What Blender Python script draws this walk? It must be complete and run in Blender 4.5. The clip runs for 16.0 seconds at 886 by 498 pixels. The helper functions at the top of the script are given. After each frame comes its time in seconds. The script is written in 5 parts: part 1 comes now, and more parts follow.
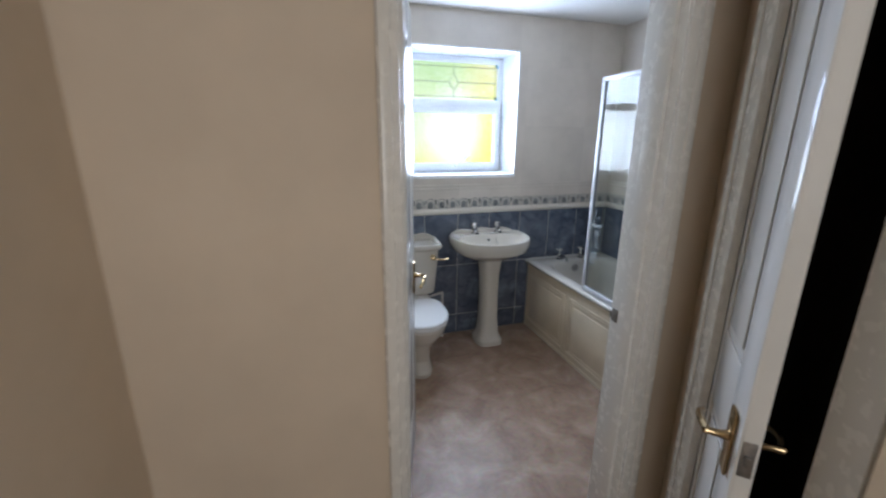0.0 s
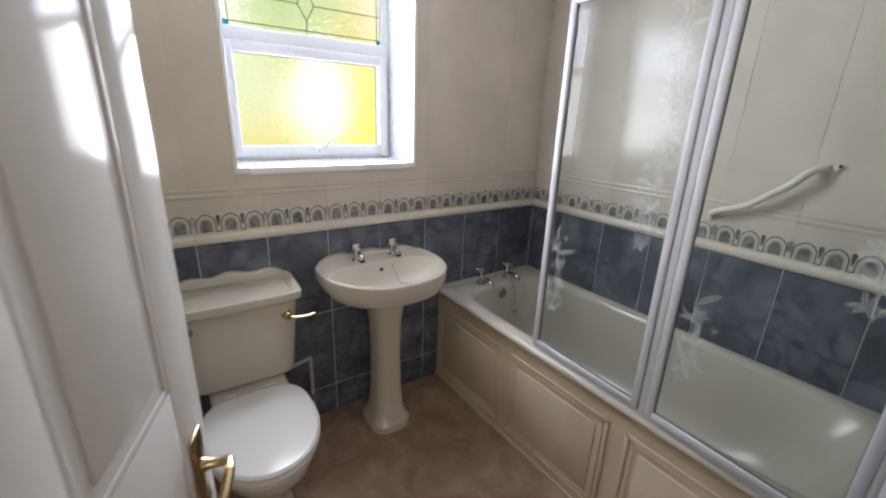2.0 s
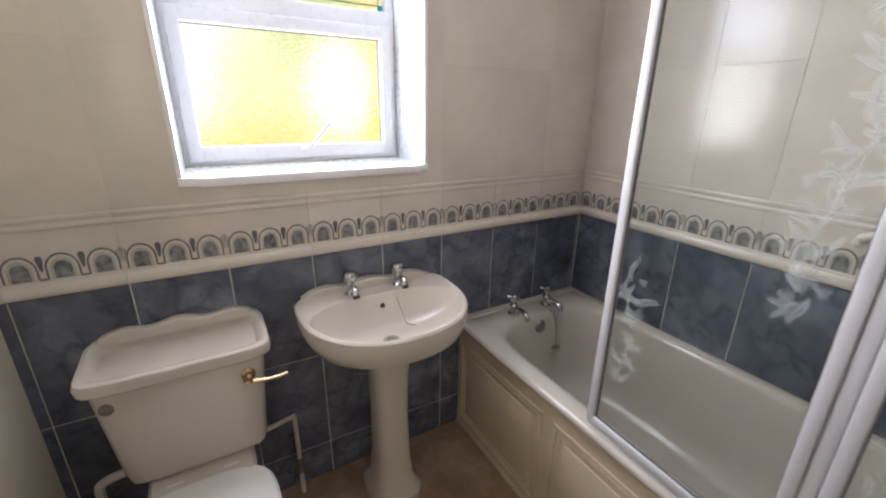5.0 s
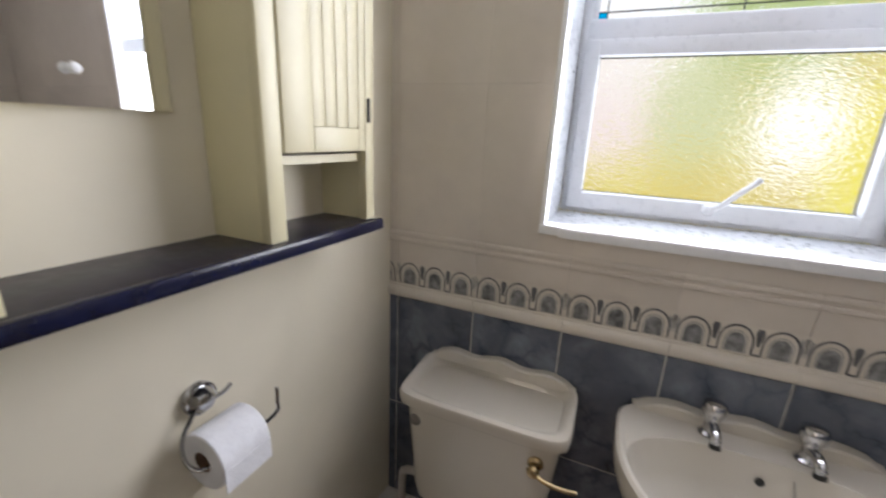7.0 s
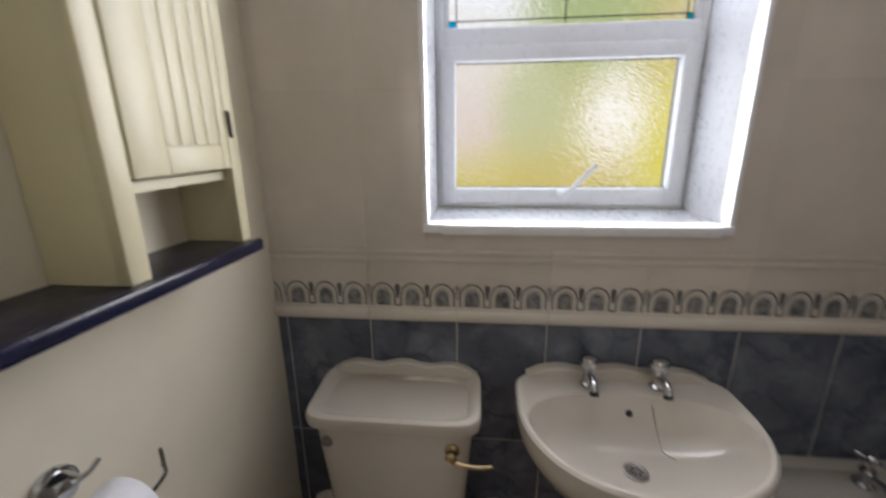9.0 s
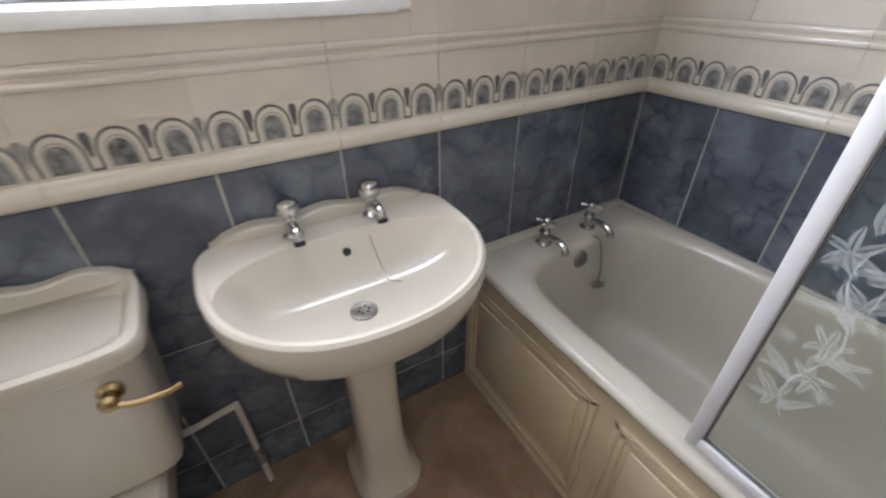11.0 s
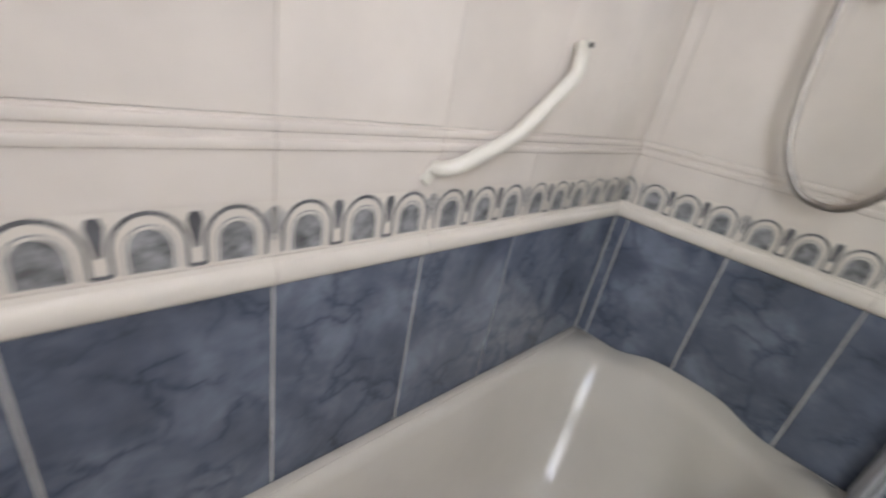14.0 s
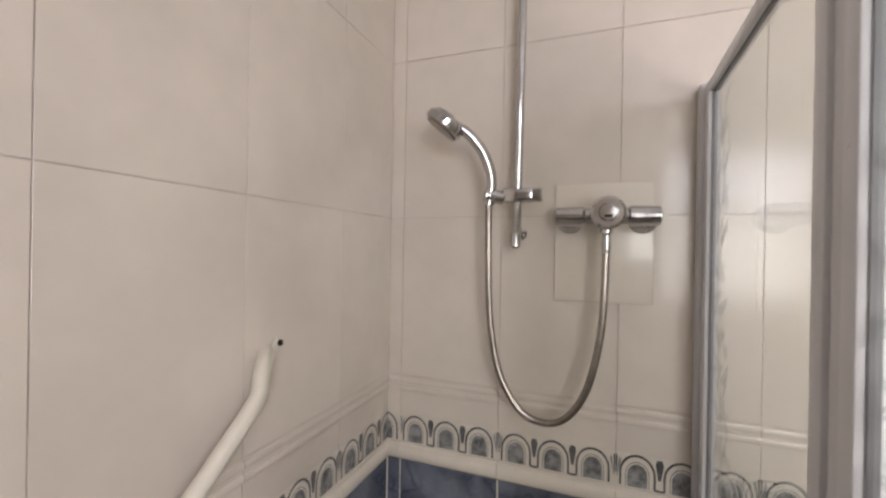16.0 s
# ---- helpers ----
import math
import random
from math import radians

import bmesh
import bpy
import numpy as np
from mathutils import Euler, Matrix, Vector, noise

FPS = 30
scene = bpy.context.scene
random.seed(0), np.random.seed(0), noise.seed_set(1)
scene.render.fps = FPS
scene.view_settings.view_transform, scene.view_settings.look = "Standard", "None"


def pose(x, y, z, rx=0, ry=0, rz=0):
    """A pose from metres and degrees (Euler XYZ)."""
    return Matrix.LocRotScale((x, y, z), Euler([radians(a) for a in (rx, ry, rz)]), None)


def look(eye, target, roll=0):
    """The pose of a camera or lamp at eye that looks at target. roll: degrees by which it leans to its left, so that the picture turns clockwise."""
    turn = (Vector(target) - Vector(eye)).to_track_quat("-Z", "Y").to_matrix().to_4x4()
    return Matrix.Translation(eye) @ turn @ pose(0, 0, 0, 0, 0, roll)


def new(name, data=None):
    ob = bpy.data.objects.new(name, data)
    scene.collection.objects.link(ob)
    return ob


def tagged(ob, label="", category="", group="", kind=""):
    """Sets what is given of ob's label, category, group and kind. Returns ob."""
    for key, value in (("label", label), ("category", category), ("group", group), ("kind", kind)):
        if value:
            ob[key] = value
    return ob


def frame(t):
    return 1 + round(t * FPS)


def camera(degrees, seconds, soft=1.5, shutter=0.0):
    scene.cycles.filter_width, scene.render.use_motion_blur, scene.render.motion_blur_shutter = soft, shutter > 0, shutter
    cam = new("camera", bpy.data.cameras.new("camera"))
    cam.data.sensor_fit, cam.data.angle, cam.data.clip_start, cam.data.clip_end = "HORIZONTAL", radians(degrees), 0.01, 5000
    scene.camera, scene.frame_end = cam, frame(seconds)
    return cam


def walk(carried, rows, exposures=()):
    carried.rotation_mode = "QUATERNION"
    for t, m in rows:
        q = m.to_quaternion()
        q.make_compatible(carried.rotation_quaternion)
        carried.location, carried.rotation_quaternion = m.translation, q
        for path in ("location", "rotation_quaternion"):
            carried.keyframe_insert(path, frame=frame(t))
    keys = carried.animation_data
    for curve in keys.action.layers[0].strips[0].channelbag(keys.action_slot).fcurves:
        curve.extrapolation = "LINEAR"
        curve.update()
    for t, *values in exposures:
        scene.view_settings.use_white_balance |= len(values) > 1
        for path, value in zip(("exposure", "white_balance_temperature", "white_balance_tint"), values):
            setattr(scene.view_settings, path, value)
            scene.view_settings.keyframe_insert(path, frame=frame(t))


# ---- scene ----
# ---- camera and walk ----
cam = camera(95.0, 16.0, soft=2.2, shutter=0.4)
PATH = [
    (0, (-0.034, -0.328, 1.493), (0.53, 1.516, 0.962), 0.4),
    (0.3, (-0.024, -0.113, 1.508), (0.759, 1.631, 0.921), -0.2),
    (0.5, (0.013, 0.011, 1.531), (0.906, 1.689, 0.911), -0.3),
    (0.8, (0.093, 0.208, 1.495), (1.05, 1.851, 0.875), -0.1),
    (1, (0.161, 0.326, 1.5), (1.135, 1.955, 0.87), 0.2),
    (1.5, (0.266, 0.572, 1.454), (1.288, 2.191, 0.875), 2.1),
    (2, (0.374, 0.731, 1.439), (1.449, 2.303, 0.828), 2.0),
    (2.5, (0.455, 0.827, 1.443), (1.497, 2.405, 0.791), 2.0),
    (3, (0.541, 0.861, 1.439), (1.566, 2.454, 0.798), 0.7),
    (5.5, (0.73, 1.248, 1.423), (1.59, 2.926, 0.756), 0.9),
    (6, (0.797, 1.398, 1.412), (1.075, 3.273, 0.774), 4.7),
    (6.5, (0.802, 1.432, 1.431), (0.452, 3.295, 0.794), 5.1),
    (7, (0.766, 1.412, 1.455), (0.008, 3.177, 0.899), 2.6),
    (7.5, (0.736, 1.398, 1.494), (-0.194, 3.123, 1.097), 1.0),
    (8, (0.728, 1.391, 1.526), (-0.233, 3.119, 1.222), 0.3),
    (8.5, (0.756, 1.41, 1.531), (0.091, 3.272, 1.228), 0.5),
    (9, (0.745, 1.395, 1.465), (0.553, 3.311, 0.925), -0.7),
    (11.5, (1.041, 1.712, 1.26), (2.142, 2.88, 0.066), 1.0),
    (12, (1.153, 1.852, 1.26), (2.59, 2.579, 0.075), 4.0),
    (12.5, (1.273, 1.917, 1.235), (2.906, 2.087, 0.092), 11.6),
    (13, (1.422, 1.96, 1.231), (3.104, 1.743, 0.171), 17.4),
    (13.5, (1.602, 1.966, 1.244), (3.281, 1.324, 0.368), 13.4),
    (14, (1.739, 1.878, 1.247), (3.017, 0.564, 0.445), 11.0),
    (14.5, (1.765, 1.795, 1.3), (2.696, 0.129, 0.703), 7.6),
    (15, (1.737, 1.736, 1.383), (2.513, -0.077, 1.052), 4.9),
    (15.5, (1.756, 1.692, 1.443), (2.431, -0.187, 1.336), 1.9),
    (16, (1.701, 1.668, 1.497), (2.405, -0.204, 1.496), 1.0),
]
EXPOSURES = [(0, 0.8, 5100, 6), (0.5, 1.15, 5150, 8), (1, 0.9, 5400, 8), (1.5, 0.65, 5850, 9), (2, 0.68, 6050, 11), (3, 0.78, 6200, 13), (5.5, 0.8, 6250, 14), (6, 0.68, 6300, 14),
             (7, 0.3, 6150, 12), (8, 0.1, 5950, 10), (9, -0.05, 6300, 12), (11.5, 1.27, 5950, 10), (12.5, 1.37, 5900, 11), (13.5, 1.33, 6050, 12), (14.5, 0.97, 6300, 13), (16, 0.72, 6800, 16)]
walk(cam, [(t, look(eye, target, roll)) for t, eye, target, roll in PATH], EXPOSURES)

# ---- world, sun, daylight ----
world = bpy.data.worlds.new("world")
scene.world = world
world.use_nodes = True
wn = world.node_tree
sky = wn.nodes.new("ShaderNodeTexSky")
sky.sky_type, sky.sun_disc = "NISHITA", False
sky.sun_elevation, sky.sun_rotation = radians(48), radians(200)
wn.links.new(sky.outputs[0], wn.nodes["Background"].inputs[0])
wn.nodes["Background"].inputs[1].default_value = 0.1
sun = new("sun", bpy.data.lights.new("sun", "SUN"))
sun.data.energy, sun.data.angle, sun.data.color = 3.0, radians(0.5), (1.0, 0.95, 0.88)
sun.matrix_world = look((-1.5, -4.0, 5.0), (0, 0, 0))


def area_lamp(name, eye, target, width, height, watts, color):
    data = bpy.data.lights.new(name, "AREA")
    data.shape, data.size, data.size_y, data.energy, data.color = "RECTANGLE", width, height, watts, color
    ob = new(name, data)
    ob.matrix_world = look(eye, target)
    return ob


# warm fill lamp added on the landing, unseen behind the walk
area_lamp("landing_fill", (-0.36, -1.5, 1.65), (0.9, 0.5, 1.1), 0.9, 1.1, 10.5, (1.0, 0.85, 0.69))
# sky light scattered by the obscured glass, one lamp to a pane
area_lamp("window_daylight_low", (0.978, 2.49, 1.475), (0.978, 0.0, 1.475), 0.74, 0.45, 7.4, (0.98, 0.95, 0.94))
area_lamp("window_daylight_top", (0.978, 2.49, 1.905), (0.978, 0.0, 1.905), 0.74, 0.30, 5.2, (0.92, 0.94, 1.1))
# the same light inside the deep opening, close to the glass
area_lamp("pane_daylight", (0.978, 2.708, 1.4855), (0.978, 0.0, 1.4855), 0.64, 0.36, 1.3, (0.88, 0.94, 1.05))
area_lamp("pane_daylight", (0.978, 2.708, 1.889), (0.978, 0.0, 1.889), 0.66, 0.25, 0.95, (0.88, 0.94, 1.05))


# ---- materials ----
def nodes_of(name):
    m = bpy.data.materials.new(name)
    m.use_nodes = True
    return m, m.node_tree, m.node_tree.nodes["Principled BSDF"]


def add(nt, kind, **values):
    n = nt.nodes.new(kind)
    for k, v in values.items():
        n.inputs[k.replace("_", " ")].default_value = v
    return n


def surface(name, color, rough=0.4, metal=0.0, vary=0.06, scale=6.0, grain=60.0, bump=0.05, coat=0.0, per_piece=0.0, spec=0.5):
    """Paint, ceramic, metal: base colour with stains at two scales, uneven gloss and fine relief."""
    m, nt, p = nodes_of(name)
    tc = add(nt, "ShaderNodeTexCoord")
    geo = nt.nodes.new("ShaderNodeNewGeometry")
    big = add(nt, "ShaderNodeTexNoise", Scale=scale, Detail=4.0, Roughness=0.6)
    small = add(nt, "ShaderNodeTexNoise", Scale=grain, Detail=3.0)
    for n in (big, small):
        nt.links.new(geo.outputs["Position"], n.inputs["Vector"])
    mix = nt.nodes.new("ShaderNodeMix")
    mix.data_type = "RGBA"
    dark = tuple(c * (1 - 2.2 * vary) for c in color)
    lite = tuple(min(1.0, c * (1 + vary)) for c in color)
    mix.inputs["A"].default_value, mix.inputs["B"].default_value = (*dark, 1), (*lite, 1)
    ramp = add(nt, "ShaderNodeMapRange")
    ramp.inputs["From Min"].default_value, ramp.inputs["From Max"].default_value = 0.3, 0.65
    nt.links.new(big.outputs[0], ramp.inputs["Value"])
    nt.links.new(ramp.outputs[0], mix.inputs["Factor"])
    out = mix.outputs["Result"]
    if per_piece:
        info = nt.nodes.new("ShaderNodeObjectInfo")
        vary_map = add(nt, "ShaderNodeMapRange")
        vary_map.inputs["To Min"].default_value, vary_map.inputs["To Max"].default_value = 1 - per_piece, 1 + per_piece * 0.5
        nt.links.new(info.outputs["Random"], vary_map.inputs["Value"])
        hsv = add(nt, "ShaderNodeHueSaturation")
        nt.links.new(out, hsv.inputs["Color"])
        nt.links.new(vary_map.outputs[0], hsv.inputs["Value"])
        out = hsv.outputs[0]
    nt.links.new(out, p.inputs["Base Color"])
    rr = add(nt, "ShaderNodeMapRange")
    rr.inputs["To Min"].default_value, rr.inputs["To Max"].default_value = max(0.02, rough * 0.8), min(1.0, rough * 1.25)
    nt.links.new(small.outputs[0], rr.inputs["Value"])
    nt.links.new(rr.outputs[0], p.inputs["Roughness"])
    p.inputs["Metallic"].default_value = metal
    p.inputs["Coat Weight"].default_value = coat
    p.inputs["Coat Roughness"].default_value = 0.08
    p.inputs["Specular IOR Level"].default_value = spec
    if bump:
        b = add(nt, "ShaderNodeBump", Strength=bump, Distance=0.004)
        nt.links.new(small.outputs[0], b.inputs["Height"])
        b2 = add(nt, "ShaderNodeBump", Strength=bump * 0.8, Distance=0.01)
        nt.links.new(big.outputs[0], b2.inputs["Height"])
        nt.links.new(b.outputs[0], b2.inputs["Normal"])
        nt.links.new(b2.outputs[0], p.inputs["Normal"])
    return m


def marble_tile(name):
    """Glazed slate-blue tile with soft clouds and dark veins, shifted from piece to piece."""
    m, nt, p = nodes_of(name)
    geo = nt.nodes.new("ShaderNodeNewGeometry")
    info = nt.nodes.new("ShaderNodeObjectInfo")
    shift = nt.nodes.new("ShaderNodeVectorMath")
    shift.operation = "MULTIPLY_ADD"
    comb = nt.nodes.new("ShaderNodeCombineXYZ")
    for k in range(3):
        nt.links.new(info.outputs["Random"], comb.inputs[k])
    nt.links.new(comb.outputs[0], shift.inputs[0])
    shift.inputs[1].default_value = (31.0, 17.0, 23.0)
    nt.links.new(geo.outputs["Position"], shift.inputs[2])
    cloud = add(nt, "ShaderNodeTexNoise", Scale=6.0, Detail=7.0, Roughness=0.6, Distortion=0.35)
    warp = add(nt, "ShaderNodeTexNoise", Scale=9.0, Detail=4.0, Roughness=0.6)
    nt.links.new(shift.outputs[0], warp.inputs["Vector"])
    bent = nt.nodes.new("ShaderNodeVectorMath")
    bent.operation = "MULTIPLY_ADD"
    nt.links.new(warp.outputs["Color"], bent.inputs[0])
    bent.inputs[1].default_value = (0.16, 0.16, 0.16)
    nt.links.new(shift.outputs[0], bent.inputs[2])
    vein = add(nt, "ShaderNodeTexVoronoi", Scale=9.0)
    vein.feature = "DISTANCE_TO_EDGE"
    nt.links.new(bent.outputs[0], vein.inputs["Vector"])
    fade = add(nt, "ShaderNodeTexNoise", Scale=9.0, Detail=2.0)
    for n in (cloud, fade):
        nt.links.new(shift.outputs[0], n.inputs["Vector"])
    ramp = nt.nodes.new("ShaderNodeValToRGB")
    e = ramp.color_ramp.elements
    e[0].position, e[0].color = 0.3, (0.07, 0.079, 0.104, 1)
    e[1].position, e[1].color = 0.72, (0.225, 0.248, 0.3, 1)
    mid = e.new(0.5)
    mid.color = (0.115, 0.132, 0.172, 1)
    nt.links.new(cloud.outputs[0], ramp.inputs[0])
    # dark branching veins that come and go
    vr = nt.nodes.new("ShaderNodeValToRGB")
    v = vr.color_ramp.elements
    v[0].position, v[0].color = 0.0, (0.5, 0.52, 0.56, 1)
    v[1].position, v[1].color = 0.16, (1, 1, 1, 1)
    v.new(0.05).color = (0.8, 0.82, 0.84, 1)
    nt.links.new(vein.outputs[0], vr.inputs[0])
    fr = add(nt, "ShaderNodeMapRange")
    fr.inputs["From Min"].default_value, fr.inputs["From Max"].default_value = 0.36, 0.56
    nt.links.new(fade.outputs[0], fr.inputs["Value"])
    mul = nt.nodes.new("ShaderNodeMix")
    mul.data_type, mul.blend_type = "RGBA", "MULTIPLY"
    nt.links.new(fr.outputs[0], mul.inputs["Factor"])
    nt.links.new(ramp.outputs[0], mul.inputs["A"])
    nt.links.new(vr.outputs[0], mul.inputs["B"])
    nt.links.new(mul.outputs["Result"], p.inputs["Base Color"])
    p.inputs["Roughness"].default_value = 0.2
    b = add(nt, "ShaderNodeBump", Strength=0.06, Distance=0.006)
    nt.links.new(cloud.outputs[0], b.inputs["Height"])
    nt.links.new(b.outputs[0], p.inputs["Normal"])
    return m


def floor_vinyl():
    m, nt, p = nodes_of("floor_vinyl")
    geo = nt.nodes.new("ShaderNodeNewGeometry")
    a = add(nt, "ShaderNodeTexNoise", Scale=5.5, Detail=5.0, Roughness=0.6, Distortion=0.6)
    c = add(nt, "ShaderNodeTexNoise", Scale=45.0, Detail=4.0)
    for n in (a, c):
        nt.links.new(geo.outputs["Position"], n.inputs["Vector"])
    ramp = nt.nodes.new("ShaderNodeValToRGB")
    e = ramp.color_ramp.elements
    e[0].position, e[0].color = 0.36, (0.25, 0.16, 0.105, 1)
    e[1].position, e[1].color = 0.66, (0.42, 0.305, 0.215, 1)
    e.new(0.5).color = (0.325, 0.222, 0.15, 1)
    nt.links.new(a.outputs[0], ramp.inputs[0])
    ov = nt.nodes.new("ShaderNodeMix")
    ov.data_type, ov.blend_type = "RGBA", "OVERLAY"
    ov.inputs["Factor"].default_value = 0.25
    nt.links.new(ramp.outputs[0], ov.inputs["A"])
    nt.links.new(c.outputs[1], ov.inputs["B"])
    nt.links.new(ov.outputs["Result"], p.inputs["Base Color"])
    p.inputs["Roughness"].default_value = 0.42
    b = add(nt, "ShaderNodeBump", Strength=0.15, Distance=0.002)
    nt.links.new(c.outputs[0], b.inputs["Height"])
    nt.links.new(b.outputs[0], p.inputs["Normal"])
    return m


def clear_glass(name, rough=0.0, tint=(1, 1, 1), ripple=0.0):
    m = bpy.data.materials.new(name)
    m.use_nodes = True
    nt = m.node_tree
    nt.nodes.remove(nt.nodes["Principled BSDF"])
    g = nt.nodes.new("ShaderNodeBsdfGlass")
    g.inputs["Color"].default_value = (*tint, 1)
    g.inputs["Roughness"].default_value = rough
    g.inputs["IOR"].default_value = 1.45
    nt.links.new(g.outputs[0], nt.nodes["Material Output"].inputs[0])
    if ripple:
        geo = nt.nodes.new("ShaderNodeNewGeometry")
        mp = nt.nodes.new("ShaderNodeMapping")
        mp.inputs["Scale"].default_value = (1.0, 1.0, 2.2)
        nt.links.new(geo.outputs["Position"], mp.inputs["Vector"])
        n = add(nt, "ShaderNodeTexNoise", Scale=46.0, Detail=1.5, Distortion=1.1)
        nt.links.new(mp.outputs[0], n.inputs["Vector"])
        b = add(nt, "ShaderNodeBump", Strength=ripple, Distance=0.01)
        nt.links.new(n.outputs[0], b.inputs["Height"])
        nt.links.new(b.outputs[0], g.inputs["Normal"])
    return m


def thin_glass(name):
    """A thin clear sheet: mostly straight through, with a mirror film that grows at a glance."""
    m = bpy.data.materials.new(name)
    m.use_nodes = True
    nt = m.node_tree
    nt.nodes.remove(nt.nodes["Principled BSDF"])
    t = nt.nodes.new("ShaderNodeBsdfTransparent")
    t.inputs[0].default_value = (0.93, 0.95, 0.93, 1)
    g = nt.nodes.new("ShaderNodeBsdfGlossy")
    g.inputs["Roughness"].default_value = 0.03
    lw = nt.nodes.new("ShaderNodeLayerWeight")
    lw.inputs[0].default_value = 0.5
    pw = nt.nodes.new("ShaderNodeMath")
    pw.operation = "POWER"
    pw.inputs[1].default_value = 4.0
    nt.links.new(lw.outputs["Facing"], pw.inputs[0])
    f = nt.nodes.new("ShaderNodeMath")
    f.operation = "MULTIPLY_ADD"
    f.inputs[1].default_value, f.inputs[2].default_value = 0.7, 0.018
    nt.links.new(pw.outputs[0], f.inputs[0])
    mx = nt.nodes.new("ShaderNodeMixShader")
    nt.links.new(f.outputs[0], mx.inputs[0])
    nt.links.new(t.outputs[0], mx.inputs[1])
    nt.links.new(g.outputs[0], mx.inputs[2])
    nt.links.new(mx.outputs[0], nt.nodes["Material Output"].inputs[0])
    return m


def etched_glass(name):
    m = bpy.data.materials.new(name)
    m.use_nodes = True
    nt = m.node_tree
    nt.nodes.remove(nt.nodes["Principled BSDF"])
    t = nt.nodes.new("ShaderNodeBsdfTransparent")
    d = nt.nodes.new("ShaderNodeBsdfDiffuse")
    d.inputs[0].default_value = (0.7, 0.75, 0.75, 1)
    n = add(nt, "ShaderNodeTexNoise", Scale=60.0, Detail=2.0)
    r = add(nt, "ShaderNodeMapRange")
    r.inputs["To Min"].default_value, r.inputs["To Max"].default_value = 0.12, 0.42
    nt.links.new(n.outputs[0], r.inputs["Value"])
    mx = nt.nodes.new("ShaderNodeMixShader")
    nt.links.new(r.outputs[0], mx.inputs[0])
    nt.links.new(t.outputs[0], mx.inputs[1])
    nt.links.new(d.outputs[0], mx.inputs[2])
    nt.links.new(mx.outputs[0], nt.nodes["Material Output"].inputs[0])
    return m


GARDEN_POWER = 0.82


def garden_glow():
    """Emissive sheet: sunlit autumn garden and bright sky painted in, far out of focus."""
    m = bpy.data.materials.new("garden_glow")
    m.use_nodes = True
    nt = m.node_tree
    nt.nodes.remove(nt.nodes["Principled BSDF"])
    geo = nt.nodes.new("ShaderNodeNewGeometry")
    sep = nt.nodes.new("ShaderNodeSeparateXYZ")
    nt.links.new(geo.outputs["Position"], sep.inputs[0])
    noise_tex = add(nt, "ShaderNodeTexNoise", Scale=1.7, Detail=3.0)
    nt.links.new(geo.outputs["Position"], noise_tex.inputs["Vector"])

    def blob(x, z, rx, rz):
        v = nt.nodes.new("ShaderNodeVectorMath")
        v.operation = "SUBTRACT"
        nt.links.new(geo.outputs["Position"], v.inputs[0])
        v.inputs[1].default_value = (x, GARDEN_Y, z)
        w = nt.nodes.new("ShaderNodeVectorMath")
        w.operation = "DIVIDE"
        nt.links.new(v.outputs[0], w.inputs[0])
        w.inputs[1].default_value = (rx, 1.0, rz)
        ln = nt.nodes.new("ShaderNodeVectorMath")
        ln.operation = "LENGTH"
        nt.links.new(w.outputs[0], ln.inputs[0])
        r = nt.nodes.new("ShaderNodeMapRange")
        r.interpolation_type = "SMOOTHSTEP"
        r.inputs["From Min"].default_value, r.inputs["From Max"].default_value = 1.25, 0.5
        nt.links.new(ln.outputs["Value"], r.inputs["Value"])
        return r.outputs[0]

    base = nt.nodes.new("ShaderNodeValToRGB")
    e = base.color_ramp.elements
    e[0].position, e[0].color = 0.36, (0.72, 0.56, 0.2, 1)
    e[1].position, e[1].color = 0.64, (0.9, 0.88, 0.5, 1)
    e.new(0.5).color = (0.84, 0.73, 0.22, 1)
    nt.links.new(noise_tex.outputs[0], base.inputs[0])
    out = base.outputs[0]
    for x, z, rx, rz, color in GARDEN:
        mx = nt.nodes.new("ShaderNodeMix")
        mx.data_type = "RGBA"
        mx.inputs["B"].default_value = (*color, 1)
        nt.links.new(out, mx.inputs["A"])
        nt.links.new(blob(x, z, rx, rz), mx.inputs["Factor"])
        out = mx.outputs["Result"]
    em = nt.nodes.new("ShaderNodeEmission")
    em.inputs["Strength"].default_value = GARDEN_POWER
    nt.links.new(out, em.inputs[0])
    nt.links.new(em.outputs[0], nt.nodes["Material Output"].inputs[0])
    return m


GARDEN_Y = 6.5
GARDEN = [  # x, z, half widths, glow colour: sky, foliage, sunlight painted as bright patches
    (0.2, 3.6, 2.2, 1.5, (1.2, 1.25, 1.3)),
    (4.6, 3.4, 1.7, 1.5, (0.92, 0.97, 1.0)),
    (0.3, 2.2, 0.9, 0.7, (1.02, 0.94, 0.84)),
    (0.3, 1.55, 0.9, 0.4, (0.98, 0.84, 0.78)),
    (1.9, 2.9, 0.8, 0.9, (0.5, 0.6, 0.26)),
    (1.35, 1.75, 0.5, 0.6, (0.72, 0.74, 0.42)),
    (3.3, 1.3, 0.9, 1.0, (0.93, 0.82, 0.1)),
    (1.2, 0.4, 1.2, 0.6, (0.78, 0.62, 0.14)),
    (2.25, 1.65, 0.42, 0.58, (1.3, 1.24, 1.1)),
]

